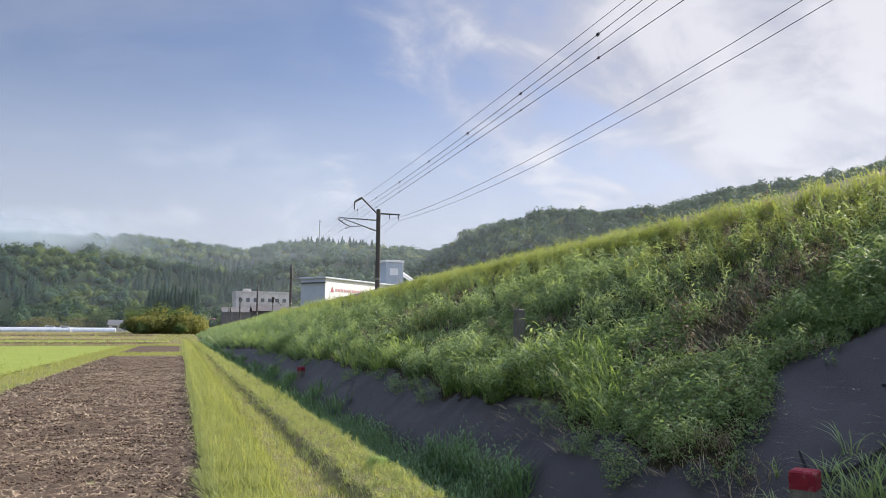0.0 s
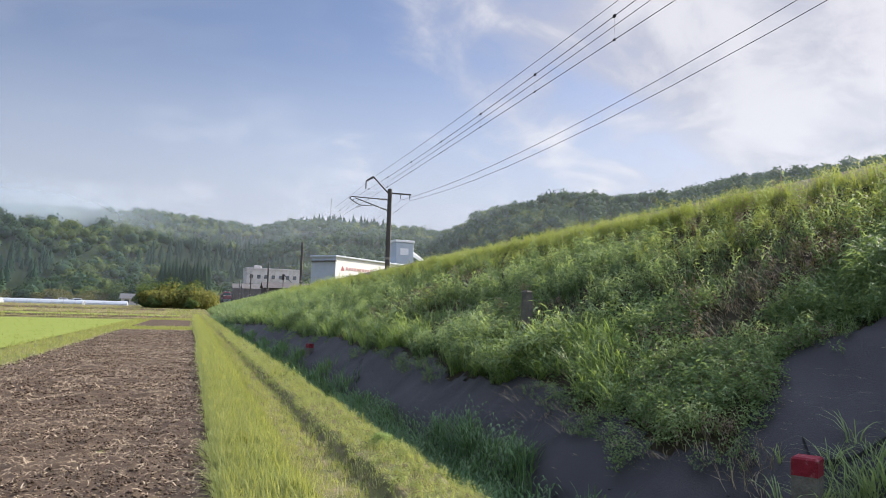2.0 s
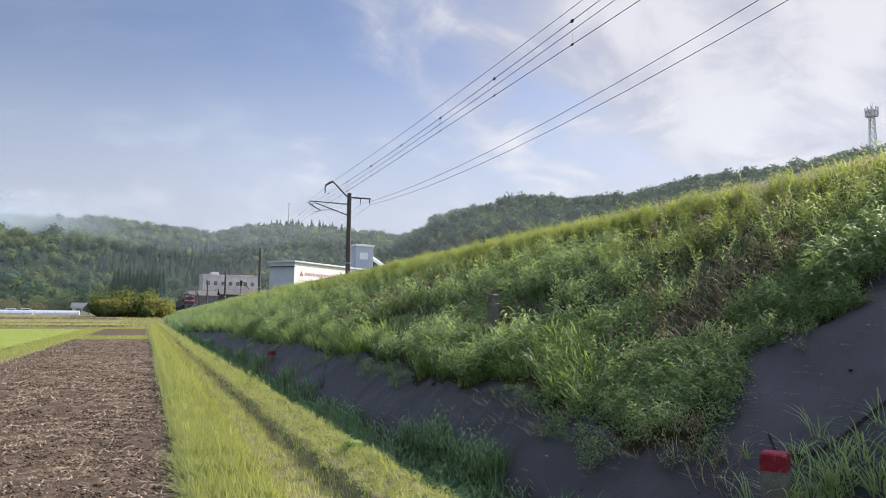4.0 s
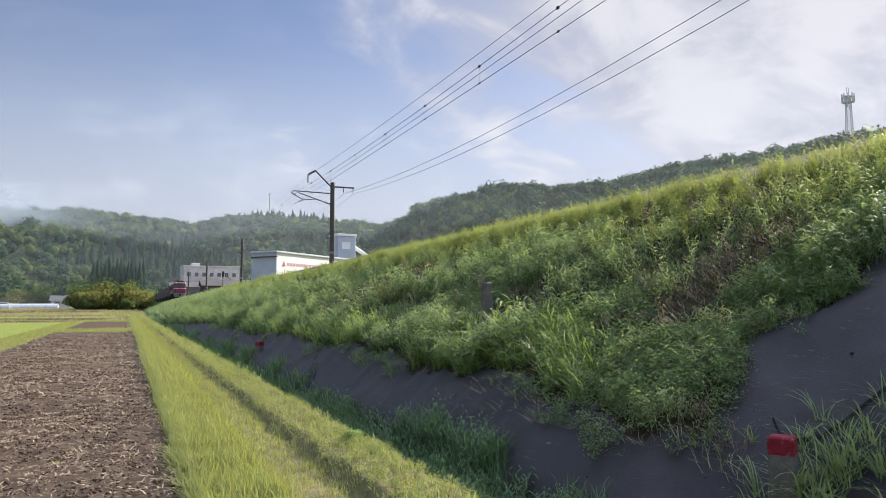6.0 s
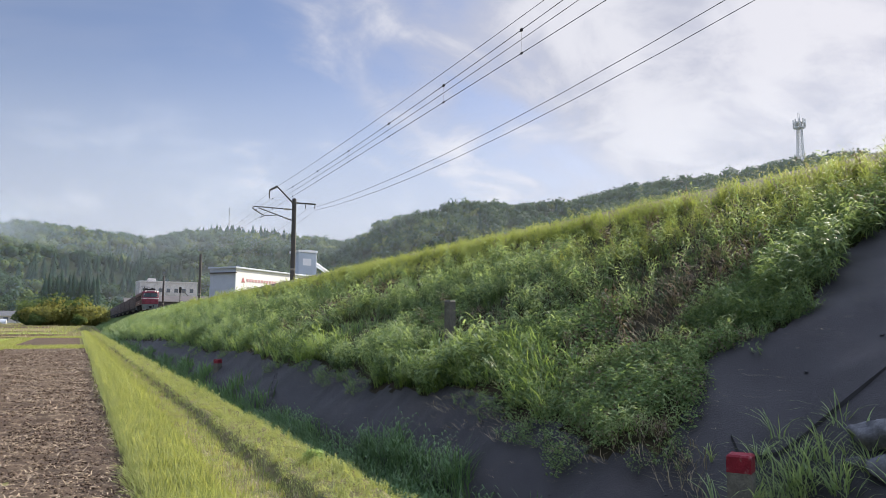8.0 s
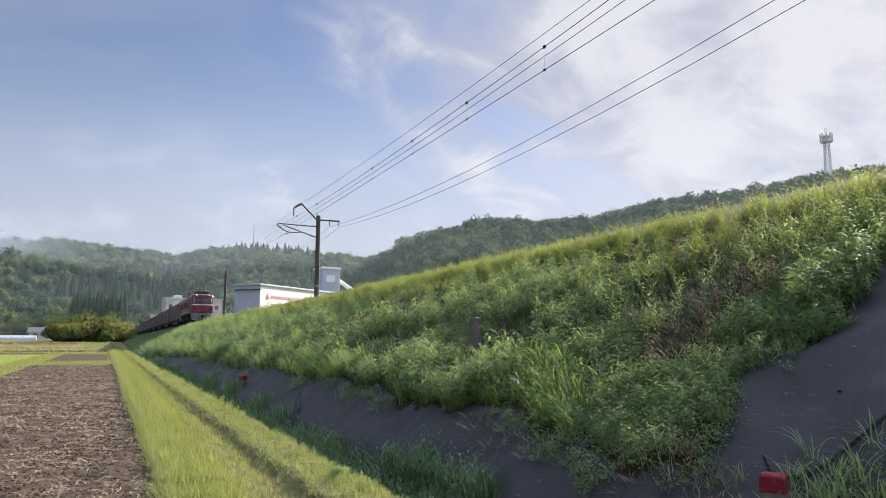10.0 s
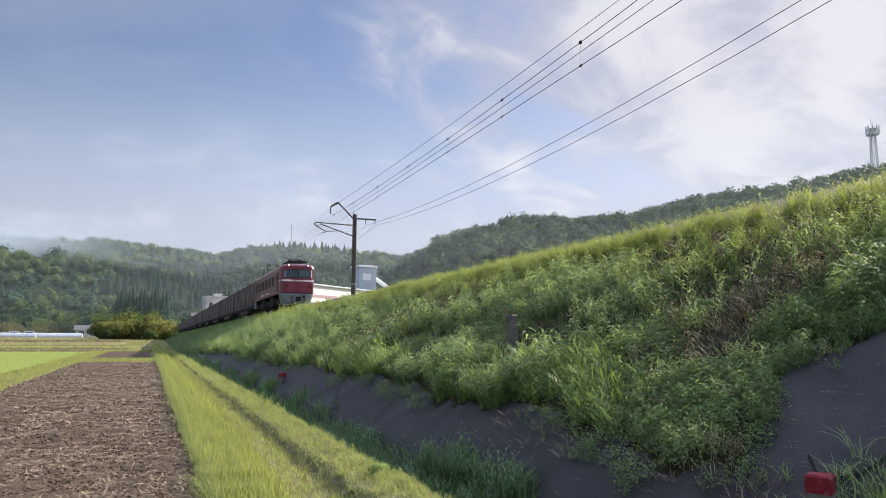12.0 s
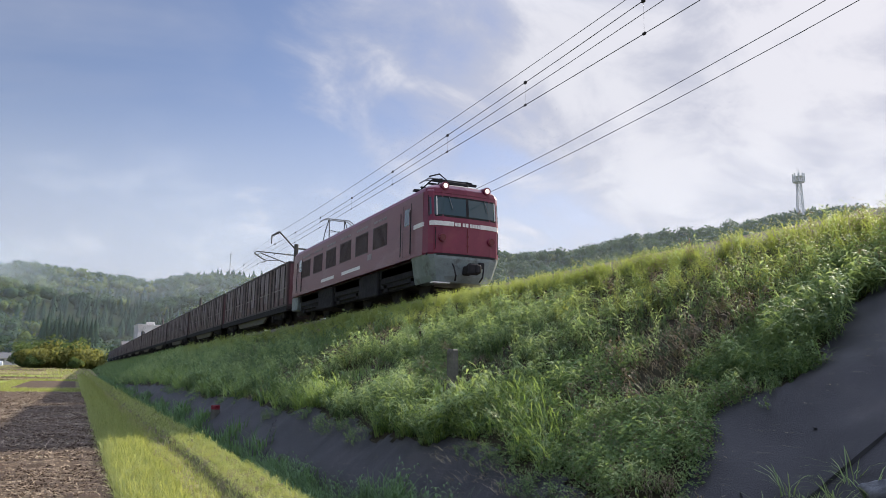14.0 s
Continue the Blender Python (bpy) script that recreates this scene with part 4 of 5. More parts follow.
    part("sign_mark", Geo().add([(1.8, -.06, 9.55), (2.9, -.06, 9.55), (2.35, -.06, 10.6), (1.8, -.03, 9.55), (2.9, -.03, 9.55), (2.35, -.03, 10.6)], [(0, 1, 2), (3, 5, 4), (0, 3, 4, 1), (1, 4, 5, 2), (2, 5, 3, 0)]), "signred", t, "red triangular mark")
    for i in range(11):
        part("sign_bar", Geo().box(3.5 + i * .95, 4.15 + i * .95, -.06, -.004, 9.75, 10.3), "signpale", t)
    part("sign_bar", Geo().box(3.6, 15, -.06, -.004, 8.3, 8.7), "signgrey", t)
    for x0, x1 in ((4.0, 6.0), (6.6, 9.8), (10.4, 12.4)):
        part("sign_bar", Geo().box(x0, x1, -.06, -.004, 6.3, 7.0), "signgrey", t)
    part("side_strip", Geo().box(16, 43, -.05, -.004, 10.3, 10.7), "signgrey", t)
    t = thing("grain_silo_block", "grey metal silo block with a sloping conveyor", "silo", "", (50, 187, 0), 10)
    part("tower", Geo().box(0, 5.2, 0, 5, 0, 20.2, .1), "wallblue", t)
    part("cap", Geo().box(-.2, 5.4, -.2, 5.2, 20.2, 20.8, .05), "wallwhite", t)
    part("vent_panel", Geo().box(1.2, 3.6, -.08, 0, 16.8, 18.6), "wallwhite", t)
    part("conveyor", Geo().tube((5, 2, 18), (17, 2, 11), .55, 8), "wallwhite", t)
    t = thing("shed_hall", "long low shed with pale roof", "shed", "", (42, 186, 0), 8)
    part("wall", Geo().box(0, 26, 0, 12, 0, 11), "wallwhite", t)
    part("roof", Geo().rings([[(-.4, y, 11), (26.4, y, 11), (26.4, y, 11.3), (13, y, 12.6), (-.4, y, 11.3)] for y in (-.4, 12.4)]), "wallblue", t)


def build_office():
    t = thing("office_building", "weathered cream three-storey block with a flat roof", "building", "", (17, 262, 0), 4)
    L, H = 18.5, 15.2
    part("wall", Geo().box(0, L, 0, 9, 0, H), "wallcream", t)
    part("parapet", Geo().box(-.15, L + .15, -.15, 9.15, H, H + .5, .04), "wallcream", t)
    for z in (12.0, 8.9, 5.8):
        for i in range(7):
            x = 1.0 + i * 2.5
            w = part("window", Geo().box(x - .08, x + 1.28, -.07, -.003, z - .08, z + 1.38), "wallcream", t)
            part("pane", Geo().box(x, x + 1.2, -.09, -.06, z, z + 1.3), "pane", w)
    part("stair_flight", Geo().tube((12.5, -1.2, 13.8), (18.2, -1.2, 8.0), .14, 6), "polem", t, "dark sloping stair rail")
    part("roof_tank", Geo().box(3, 5.5, 3, 5, H + .5, H + 1.5, .1), "wallcream", t)
    for x, y, L, W, H, m in ((14.5, 236, 15, 9, 9.4, "shed"), (18, 205, 14, 8, 9.0, "shed"), (13.5, 275, 9, 8, 10.5, "shed")):
        t = thing("dark_shed", "dark low shed with a pitched roof behind the track", "shed", "dark sheds by the line", (x, y, 0))
        part("wall", Geo().box(0, L, 0, W, 0, H - 1.6), m, t)
        part("roof", Geo().rings([[(xx, -.4, H - 1.7), (xx, W / 2, H), (xx, W + .4, H - 1.7), (xx, W / 2, H - .2)] for xx in (-.4, L + .4)]), "shed", t)


build_warehouse()
build_office()

# ---- hills and woods ----
RIDGE_AZ = [-40, -25, -12, -6, 0, 4, 7, 10, 14, 18, 20, 23, 27, 31, 36, 41, 46, 52, 57, 65, 80]
RIDGE_EL = [4.5, 5.6, 5.9, 6.2, 6.1, 5.4, 6.1, 6.3, 6.0, 5.5, 6.2, 7.0, 8.1, 8.0, 7.7, 8.9, 9.0, 10.3, 10.1, 8.6, 7.0]


def ridge(a):
    return np.interp(a, RIDGE_AZ, RIDGE_EL)


def hill_far(a):
    return 640 - 170 * np.clip((a - 17) / 8, 0, 1)


def hill_near(a):
    return 285 - 45 * np.clip((a - 17) / 8, 0, 1)


def hill_z(x, y):
    a = np.degrees(np.arctan2(x, y))
    r = np.hypot(x, y)
    n, f = hill_near(a), hill_far(a)
    u = np.clip((r - n) / (f - n), 0, 1.3)
    top = np.tan(np.radians(ridge(a))) * f
    prof = np.where(u < 1, np.sin(np.minimum(u, 1) * math.pi / 2) ** 1.25, 1 - 0.5 * (u - 1))
    wob = (5 * nz2(x, y, 0.012, 31) + 3 * nz2(x, y, 0.03, 32)) * np.clip(u * 2, 0, 1)
    return 1.4 + top * prof + wob


def build_hills():
    az, us = np.arange(-44, 84, 1.0), np.r_[-.02, np.linspace(0, 1.3, 30)]
    A, U = np.meshgrid(az, us)
    n, f = hill_near(A), hill_far(A)
    R = n + U * (f - n)
    X, Y = R * np.sin(np.radians(A)), R * np.cos(np.radians(A))
    Z = np.where(U < 0, -1, hill_z(X, Y))
    nx = len(az)
    i = (np.arange(len(us) - 1)[:, None] * nx + np.arange(nx - 1)[None]).ravel()
    F = np.stack([i, i + 1, i + nx + 1, i + nx], -1)
    h = new("hills", fast_mesh("hills", np.stack([X, Y, Z], -1).reshape(-1, 3), F, "hill", True))
    tagged(h, "steep wooded hills round the valley", "hills", kind="structure")
    broad = [far_crown(3.5, 3.3, 58, 0.62) for _ in range(9)]
    con = [conifer(10.5, 2.2, 7, 8) for _ in range(4)]
    n = 5200
    a = RNG.uniform(-20, 63, n)
    u = RNG.uniform(0, 1.04, n) ** 0.9
    seen = ~((a > 24) & (u < .25))
    a, u = a[seen], u[seen]
    n = len(a)
    r = hill_near(a) + u * (hill_far(a) - hill_near(a))
    x, y = r * np.sin(np.radians(a)), r * np.cos(np.radians(a))
    z = hill_z(x, y) - 0.8
    P = np.stack([x, y, z], -1)
    grove = nz2(x, y, 0.011, 41) + 0.5 * nz2(x, y, 0.03, 42)
    c = (grove > 0.42) & ((a < 16) | (RNG.uniform(0, 1, n) < .22))
    fresh = (~c) & (nz2(x, y, 0.02, 43) + RNG.normal(0, .5, n) > 0.58)
    rest = ~(c | fresh)
    scatter("hill_broadleaf_woods", broad, P[rest], "leaf_a", "dense broadleaf woods on the hills", RNG.uniform(.6, 1.35, rest.sum()), "woods")
    scatter("hill_fresh_woods", broad, P[fresh], "leaf_b", "pale fresh-leaved trees among the woods", RNG.uniform(.6, 1.15, fresh.sum()), "woods")
    scatter("hill_conifer_woods", con, P[c], "leaf_c", "dark planted conifers on the hills", RNG.uniform(.5, .95, c.sum()), "woods")


build_hills()


# ---- mist ----


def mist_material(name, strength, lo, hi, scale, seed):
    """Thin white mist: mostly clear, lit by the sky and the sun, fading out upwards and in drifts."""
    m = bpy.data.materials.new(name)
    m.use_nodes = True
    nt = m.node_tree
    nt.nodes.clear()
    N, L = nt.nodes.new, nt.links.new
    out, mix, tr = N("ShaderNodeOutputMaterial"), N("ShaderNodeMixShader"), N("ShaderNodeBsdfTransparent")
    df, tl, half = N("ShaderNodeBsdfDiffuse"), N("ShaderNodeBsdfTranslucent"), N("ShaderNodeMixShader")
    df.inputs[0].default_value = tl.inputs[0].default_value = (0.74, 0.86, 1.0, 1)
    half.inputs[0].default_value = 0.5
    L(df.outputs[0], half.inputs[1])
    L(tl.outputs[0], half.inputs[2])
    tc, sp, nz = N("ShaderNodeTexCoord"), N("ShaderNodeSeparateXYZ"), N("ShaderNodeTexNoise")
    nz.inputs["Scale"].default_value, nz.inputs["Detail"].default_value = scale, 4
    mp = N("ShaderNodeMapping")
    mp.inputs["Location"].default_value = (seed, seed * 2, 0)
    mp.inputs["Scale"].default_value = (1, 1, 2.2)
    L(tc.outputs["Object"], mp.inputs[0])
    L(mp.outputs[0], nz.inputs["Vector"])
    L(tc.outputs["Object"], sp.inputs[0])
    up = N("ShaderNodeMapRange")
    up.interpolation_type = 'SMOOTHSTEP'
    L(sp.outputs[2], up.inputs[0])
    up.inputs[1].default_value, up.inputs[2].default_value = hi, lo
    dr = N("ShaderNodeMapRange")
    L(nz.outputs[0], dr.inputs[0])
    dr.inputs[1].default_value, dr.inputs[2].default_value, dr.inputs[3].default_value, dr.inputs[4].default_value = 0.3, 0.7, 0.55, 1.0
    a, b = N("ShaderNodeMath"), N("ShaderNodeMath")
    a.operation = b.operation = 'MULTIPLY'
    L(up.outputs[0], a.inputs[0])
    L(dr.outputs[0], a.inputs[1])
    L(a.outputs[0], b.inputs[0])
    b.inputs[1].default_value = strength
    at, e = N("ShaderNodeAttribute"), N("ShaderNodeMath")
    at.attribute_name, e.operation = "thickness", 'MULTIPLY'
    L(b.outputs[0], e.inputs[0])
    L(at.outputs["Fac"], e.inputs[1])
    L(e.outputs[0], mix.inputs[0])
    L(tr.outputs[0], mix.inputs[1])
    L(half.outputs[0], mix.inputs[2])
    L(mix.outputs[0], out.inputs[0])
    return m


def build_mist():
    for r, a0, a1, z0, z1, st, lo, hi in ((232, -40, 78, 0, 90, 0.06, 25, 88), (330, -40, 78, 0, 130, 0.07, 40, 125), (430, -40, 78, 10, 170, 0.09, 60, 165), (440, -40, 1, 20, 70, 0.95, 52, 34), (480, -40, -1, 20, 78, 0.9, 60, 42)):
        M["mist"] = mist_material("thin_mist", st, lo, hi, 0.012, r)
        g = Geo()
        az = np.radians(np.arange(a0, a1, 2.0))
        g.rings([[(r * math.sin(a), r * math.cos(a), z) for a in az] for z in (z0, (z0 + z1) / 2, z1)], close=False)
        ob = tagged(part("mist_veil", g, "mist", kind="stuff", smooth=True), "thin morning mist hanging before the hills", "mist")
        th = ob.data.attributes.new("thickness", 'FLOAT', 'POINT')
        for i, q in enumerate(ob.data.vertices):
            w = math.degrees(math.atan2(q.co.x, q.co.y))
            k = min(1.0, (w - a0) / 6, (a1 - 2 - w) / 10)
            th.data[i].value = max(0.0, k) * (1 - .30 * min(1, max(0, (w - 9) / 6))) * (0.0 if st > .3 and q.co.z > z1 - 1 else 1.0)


build_mist()

# ---- plants ----
GRASS = [tuft(11, 0.44, 0.10, 0.006, 0.75) for _ in range(7)]
GRASS_FAR = [tuft(9, 0.44, 0.14, 0.011, 0.7, (0.55,)) for _ in range(6)]
LONG = [tuft(14, 0.60, 0.08, 0.008, 1.0, (.3, .6, .85)) for _ in range(4)]
SHORT = [tuft(11, 0.20, 0.09, 0.004, 0.5, (0.5,)) for _ in range(7)]
MOWN = [tuft(8, 0.07, 0.07, 0.006, 0.9, (0.5,)) for _ in range(4)]
WEED = [leafy(0.40, 13, 0.12, 0.0115, 3, 0.5) for _ in range(8)]
LANCE = [lance(0.46, 13, 0.150, 0.0080, 2, 0.65) for _ in range(9)]
STAR = [lance(0.50, 12, 0.175, 0.0112, 2, 0.6) for _ in range(7)]
GOLDEN = [lance(0.85, 26, 0.120, 0.0085, 1, 0.25) for _ in range(6)]
BUSH = [bushy(0.19, 0.26, 78, 0.022) for _ in range(6)]
CREEP = [leafy(0.17, 7, 0.060, 0.010, 3, 0.6) for _ in range(6)]
STALK = [tuft(7, 0.50, 0.16, 0.005, 1.0, (0.5,)) for _ in range(4)]
FUZZ = [tuft(8, 0.55, 0.26, 0.018, 0.7, (0.55,)) for _ in range(5)]


def slope_points(n, x0, x1, y0, y1, power=1.0):
    x = RNG.uniform(x0, x1, n)
    y = y0 + (y1 - y0) * RNG.uniform(0, 1, n) ** power
    k = ~on_sheet(x - 0.06, y + 0.05)
    x, y = x[k], y[k]
    return x, y, np.stack([x, y, bank_z(x, y) - 0.01], -1)


def build_bank_plants():
    lean = (-0.15, -0.03)

    def some(k, p):
        return k & (RNG.uniform(0, 1, len(k)) < p)
    for x0, x1, y0, y1, n, big in ((3.3, 9.0, 1.0, 14, 7200, 0.84), (3.2, 9.0, 14, 34, 5200, 1.15), (3.0, 9.1, 34, 75, 4000, 1.35)):
        near, far = y0 < 5, y0 > 30
        x, y, P = slope_points(n, x0, x1, y0, y1)
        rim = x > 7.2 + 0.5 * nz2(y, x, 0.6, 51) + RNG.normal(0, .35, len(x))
        clump = nz2(x, y, 0.85, 71) + 0.7 * nz2(x, y, 2.0, 52)
        foot = x < 4.6 + 0.4 * nz2(y, x, .5, 53)
        bare = (np.hypot((x - 5.5) / 1.0, (y - 6.2) / .9) < 1 + .6 * nz2(x, y, 1.6, 59)) | (np.hypot((x - 5.2) / .55, (y - 11.4) / 1.0) < 1 + .5 * nz2(x, y, 1.6, 60)) | (nz2(x, y, 0.5, 57) > .72)
        bare = bare & (not far)
        corner = bool(near) & (np.hypot((x - 3.9) / .9, (y - 4.9) / .9) < 1.1)
        thin = near & (np.hypot((x - 5.9) / 1.9, (y - 6.9) / 2.4) < 1 + .4 * nz2(x, y, 1.1, 64))
        size = lambda k: RNG.uniform(.55, 1.2, k.sum()) * big * (.68 + .42 * np.clip(clump[k] + .5, 0, 1.3))
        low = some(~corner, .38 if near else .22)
        scatter("undergrowth", CREEP, P[low], "underleaf", "low leaves close to the earth, darkened as shade under the weeds", RNG.uniform(.6, 1.2, low.sum()) * big, "weeds", lean=lean)
        mid = ~rim & ~bare & ~corner
        w = some(mid & (clump > -.35), np.where(thin, .26, .48)) if not far else some(mid, .15)
        scatter("bank_weeds", LANCE, P[w], "weed", "long-leaved green weeds on the embankment", size(w), "weeds", lean=lean)
        p = some(mid & (clump > -.05), np.where(thin, .17, .36))
        scatter("pale_weeds", STAR, P[p] + (0, 0, .04), "highlit_weed", "long-leaved weeds in clumps, highlights put into their pale colour", size(p) * 1.02, "weeds", lean=lean)
        g = some(mid & ((clump < .1) | foot), .35 if near else .55) if not far else some(mid, .8)
        scatter("bank_grass", GRASS if near else GRASS_FAR, P[g], "grass", "green grass between the weeds of the embankment", size(g) * .9, "grass", lean=lean)
        b = some(mid & foot & (nz2(x, y, .7, 55) > -.2), .50 if near else .34)
        scatter("long_grass_clumps", LONG, P[b], "bright_grass", "bright arching grass clumps low on the bank", RNG.uniform(.5, .95, b.sum()) * big, "grass", lean=lean)
        d = some(bare, .75) | some(mid & (clump < -.1), .22) | some(thin & mid, .30)
        scatter("dead_stalks", STALK, P[d], "drygrass", "dry stalks fallen over among the weeds", RNG.uniform(.4, .9, d.sum()), "dead stalks", zs=np.full(d.sum(), .45), lean=(-.8, -.2))
        d = some(bare, .16) | some(rim & (y < 12), .10)
        scatter("browned_weeds", CREEP + LANCE[:2], P[d] + (0, 0, .03), "browned", "withered brown weeds in patches on the slope", RNG.uniform(.5, 1.0, d.sum()), "weeds", lean=(-.5, -.1))
        tall = .50 + .25 * np.clip(nz2(x, y, .9, 54) + .4, 0, 1.4)
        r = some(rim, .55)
        scatter("crest_weeds", LANCE + GRASS[:3] if near else WEED + GRASS_FAR, P[r], "sun_toned_topweed", "crest weeds, sunlight put into their yellow-green colour", size(r) * tall[r] * 1.35, "weeds", lean=lean)
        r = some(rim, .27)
        scatter("crest_leaves", BUSH if near else WEED, P[r], "sun_toned_topweed", "small crest leaves, toned yellow-green as sunlit", size(r) * tall[r] * 1.3, "weeds", lean=lean)
    # bushy small-leaved growth at the corner of the sheet and up its edge
    x, y, P = slope_points(2600, 3.3, 6.6, 3.6, 6.4)
    k = (np.hypot((x - 3.9) / .95, (y - 4.95) / .95) < 1.1) & (nz2(x, y, 1.8, 61) > -.32)
    scatter("corner_weeds", BUSH, P[k], "bushleaf", "bushy small-leaved weeds at the corner of the sheet", RNG.uniform(.35, .85, k.sum()), "weeds", lean=lean)
    k = (np.hypot((x - 3.9) / 1.05, (y - 4.9) / 1.05) < 1.1)
    a = k & (RNG.uniform(0, 1, len(k)) < .30)
    scatter("corner_leaf_litter", CREEP, P[a], "browned", "withered brown leaves between the corner weeds", RNG.uniform(.5, .95, a.sum()), "weeds", lean=lean)
    a = k & (RNG.uniform(0, 1, len(k)) < .16)
    scatter("corner_stems", LANCE, P[a], "highlit_weed", "pale slender weeds rising from the corner growth", RNG.uniform(.35, .7, a.sum()), "weeds", lean=lean)
    x, y, P = slope_points(1300, 5.2, 7.6, 4.2, 5.6)
    k = nz2(x, y, 1.2, 62) > -.3
    scatter("edge_weeds", BUSH + LANCE[:3], P[k], "bushleaf", "pale bushy weeds along the upper edge of the sheet", RNG.uniform(.45, .8, k.sum()), "weeds", lean=lean)
    n = 46
    x, y = RNG.uniform(5.4, 8.0, n), RNG.uniform(4.9, 9.5, n)
    scatter("tall_weeds", GOLDEN, np.stack([x, y, bank_z(x, y)], -1), "highlit_weed", "single tall weeds with tiers of narrow leaves", RNG.uniform(.6, 1.0, n), "weeds", lean=lean)
    x, y, P = slope_points(900, 3.6, 5.6, 3.9, 13, .8)
    k = nz2(x, y, 1.0, 63) > .15
    scatter("low_bushes", BUSH, P[k], "bushleaf", "low bushy weeds near the foot of the slope", RNG.uniform(.6, 1.15, k.sum()), "weeds", lean=lean)
    x, y, P = slope_points(4600, 2.9, 9.6, 75, 330, 1.4)
    scatter("far_bank_grass", FUZZ, P, "grass", "soft green grass on the far embankment", RNG.uniform(.7, 1.25, len(P)), "grass")
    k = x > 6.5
    scatter("far_crest_grass", FUZZ, P[k], "sun_toned_topweed", "far crest grass, sunlight put into its colour", RNG.uniform(.6, .9, k.sum()), "grass")
    n = 150
    x, y = RNG.uniform(7.6, 8.7, n), 3 + 40 * RNG.uniform(0, 1, n) ** 1.3
    scatter("tall_crest_weeds", GOLDEN, np.stack([x, y, bank_z(x, y)], -1), "sun_toned_topweed", "single taller weeds standing on the crest", RNG.uniform(.45, .8, n), "weeds")
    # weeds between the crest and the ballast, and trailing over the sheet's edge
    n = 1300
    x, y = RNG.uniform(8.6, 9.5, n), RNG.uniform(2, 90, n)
    scatter("trackside_grass", GRASS_FAR, np.stack([x, y, bank_z(x, y)], -1), "sun_toned_topweed", "grass beside the ballast", RNG.uniform(.4, .7, n), "grass")
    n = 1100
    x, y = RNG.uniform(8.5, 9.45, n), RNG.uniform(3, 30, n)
    scatter("trackside_weeds", GRASS + WEED[:3], np.stack([x, y, bank_z(x, y) + .05], -1), "sun_toned_topweed", "bushy grass at the edge of the ballast", RNG.uniform(.55, 1.0, n), "grass")
    n = 16000
    x, y = RNG.uniform(2.9, 7, n), RNG.uniform(1.5, 40, n)
    edge = on_sheet(x, y) & (~on_sheet(x + 0.26, y) | ~on_sheet(x, y + 0.3)) & (nz2(x, y, 2.0, 58) > 0.1)
    P = np.stack([x, y, bank_z(x, y) + 0.03], -1)[edge]
    scatter("trailing_weeds", CREEP + BUSH[:2], P, "bushleaf", "weeds trailing over the edge of the dark sheet", RNG.uniform(.35, .75, len(P)), "weeds", lean=(-.4, -.1))
    k = RNG.uniform(0, 1, len(P)) < .35
    scatter("trailing_stalks", STALK, P[k], "drygrass", "dry roots hanging over the sheet", RNG.uniform(.3, .6, k.sum()), "dead stalks", zs=np.full(k.sum(), .3), lean=(-.5, 0))


build_bank_plants()


def build_verge_plants():
    def verge_points(n, x0, x1, y0, y1, power):
        x, y = RNG.uniform(x0, x1, n), y0 + (y1 - y0) * RNG.uniform(0, 1, n) ** power
        return x, y, np.stack([x, y, verge_z(x, y) + 0.005 + lift(y)], -1)
    for y0, y1, n, s in ((-4, 3, 1000, 1.0), (3, 14, 2900, 1.0), (14, 40, 2700, 1.45), (40, 125, 2000, 2.3)):
        x, y, P = verge_points(n, 0.14, 0.76, y0, y1, 1.0)
        scatter("verge_grass", SHORT, P, "verge_grass", "bright yellow-green grass strip beside the field", RNG.uniform(.6, 1.25, n) * s, "grass", lean=(-.05, -.05))
        m = n // 2
        x, y, P = verge_points(m, 0.62, 1.36, y0, y1, 1.0)
        scatter("thin_dry_grass", MOWN + SHORT[:2], P[:m // 2], "drygrass", "short dry grass on the trodden strip", RNG.uniform(.4, .75, m // 2) * s, "grass")
        k = RNG.uniform(0, 1, m) < .8
        scatter("thin_green_grass", SHORT, P[k] + (0.02, 0.01, 0), "verge_grass", "sparse green blades on the trodden strip", RNG.uniform(.35, .75, k.sum()) * s, "grass")
        m = int(n * .7)
        x, y, P = verge_points(m, 1.36, 1.96, y0, y1, 1.0)
        scatter("ridge_grass", MOWN + MOWN + SHORT[:2] + CREEP[:1], P, "verge_grass", "cropped yellow-green growth on the low ridge", RNG.uniform(.4, .85, m) * s, "grass")
        m = int(n * .55)
        x, y, P = verge_points(m, 2.20, 2.98, y0, y1, 1.0)
        P[:, 2] = np.maximum(np.maximum(P[:, 2], -.4), bank_z(x, y) * (x > 2.6) - .4 * (x <= 2.6))
        k = x < 2.86 + .14 * nz2(y, x * 0, 1.1, 71)
        P, m = P[k], int(k.sum())
        scatter("ditch_grass", (GRASS + WEED[:2]) if y0 < 14 else GRASS_FAR, P, "ditch_grass", "lush dark green grass filling the ditch", RNG.uniform(.65, 1.2, m) * (s ** .5), "grass")
    x, y, P = verge_points(900, 1.38, 1.95, 4, 22, 1.2)
    scatter("ridge_leaves", BUSH + CREEP, P, "verge_grass", "small leafy growth matted over the low ridge", RNG.uniform(.22, .45, 900), "weeds")
    x, y, P = verge_points(420, 1.30, 1.95, 4, 24, 1.2)
    scatter("ridge_dry_leaves", CREEP + STALK[:1], P, "browned", "brown withered growth on the low ridge", RNG.uniform(.25, .5, 420), "weeds", zs=np.full(420, .6))
    x, y, P = verge_points(520, .72, 1.32, 4, 30, 1.2)
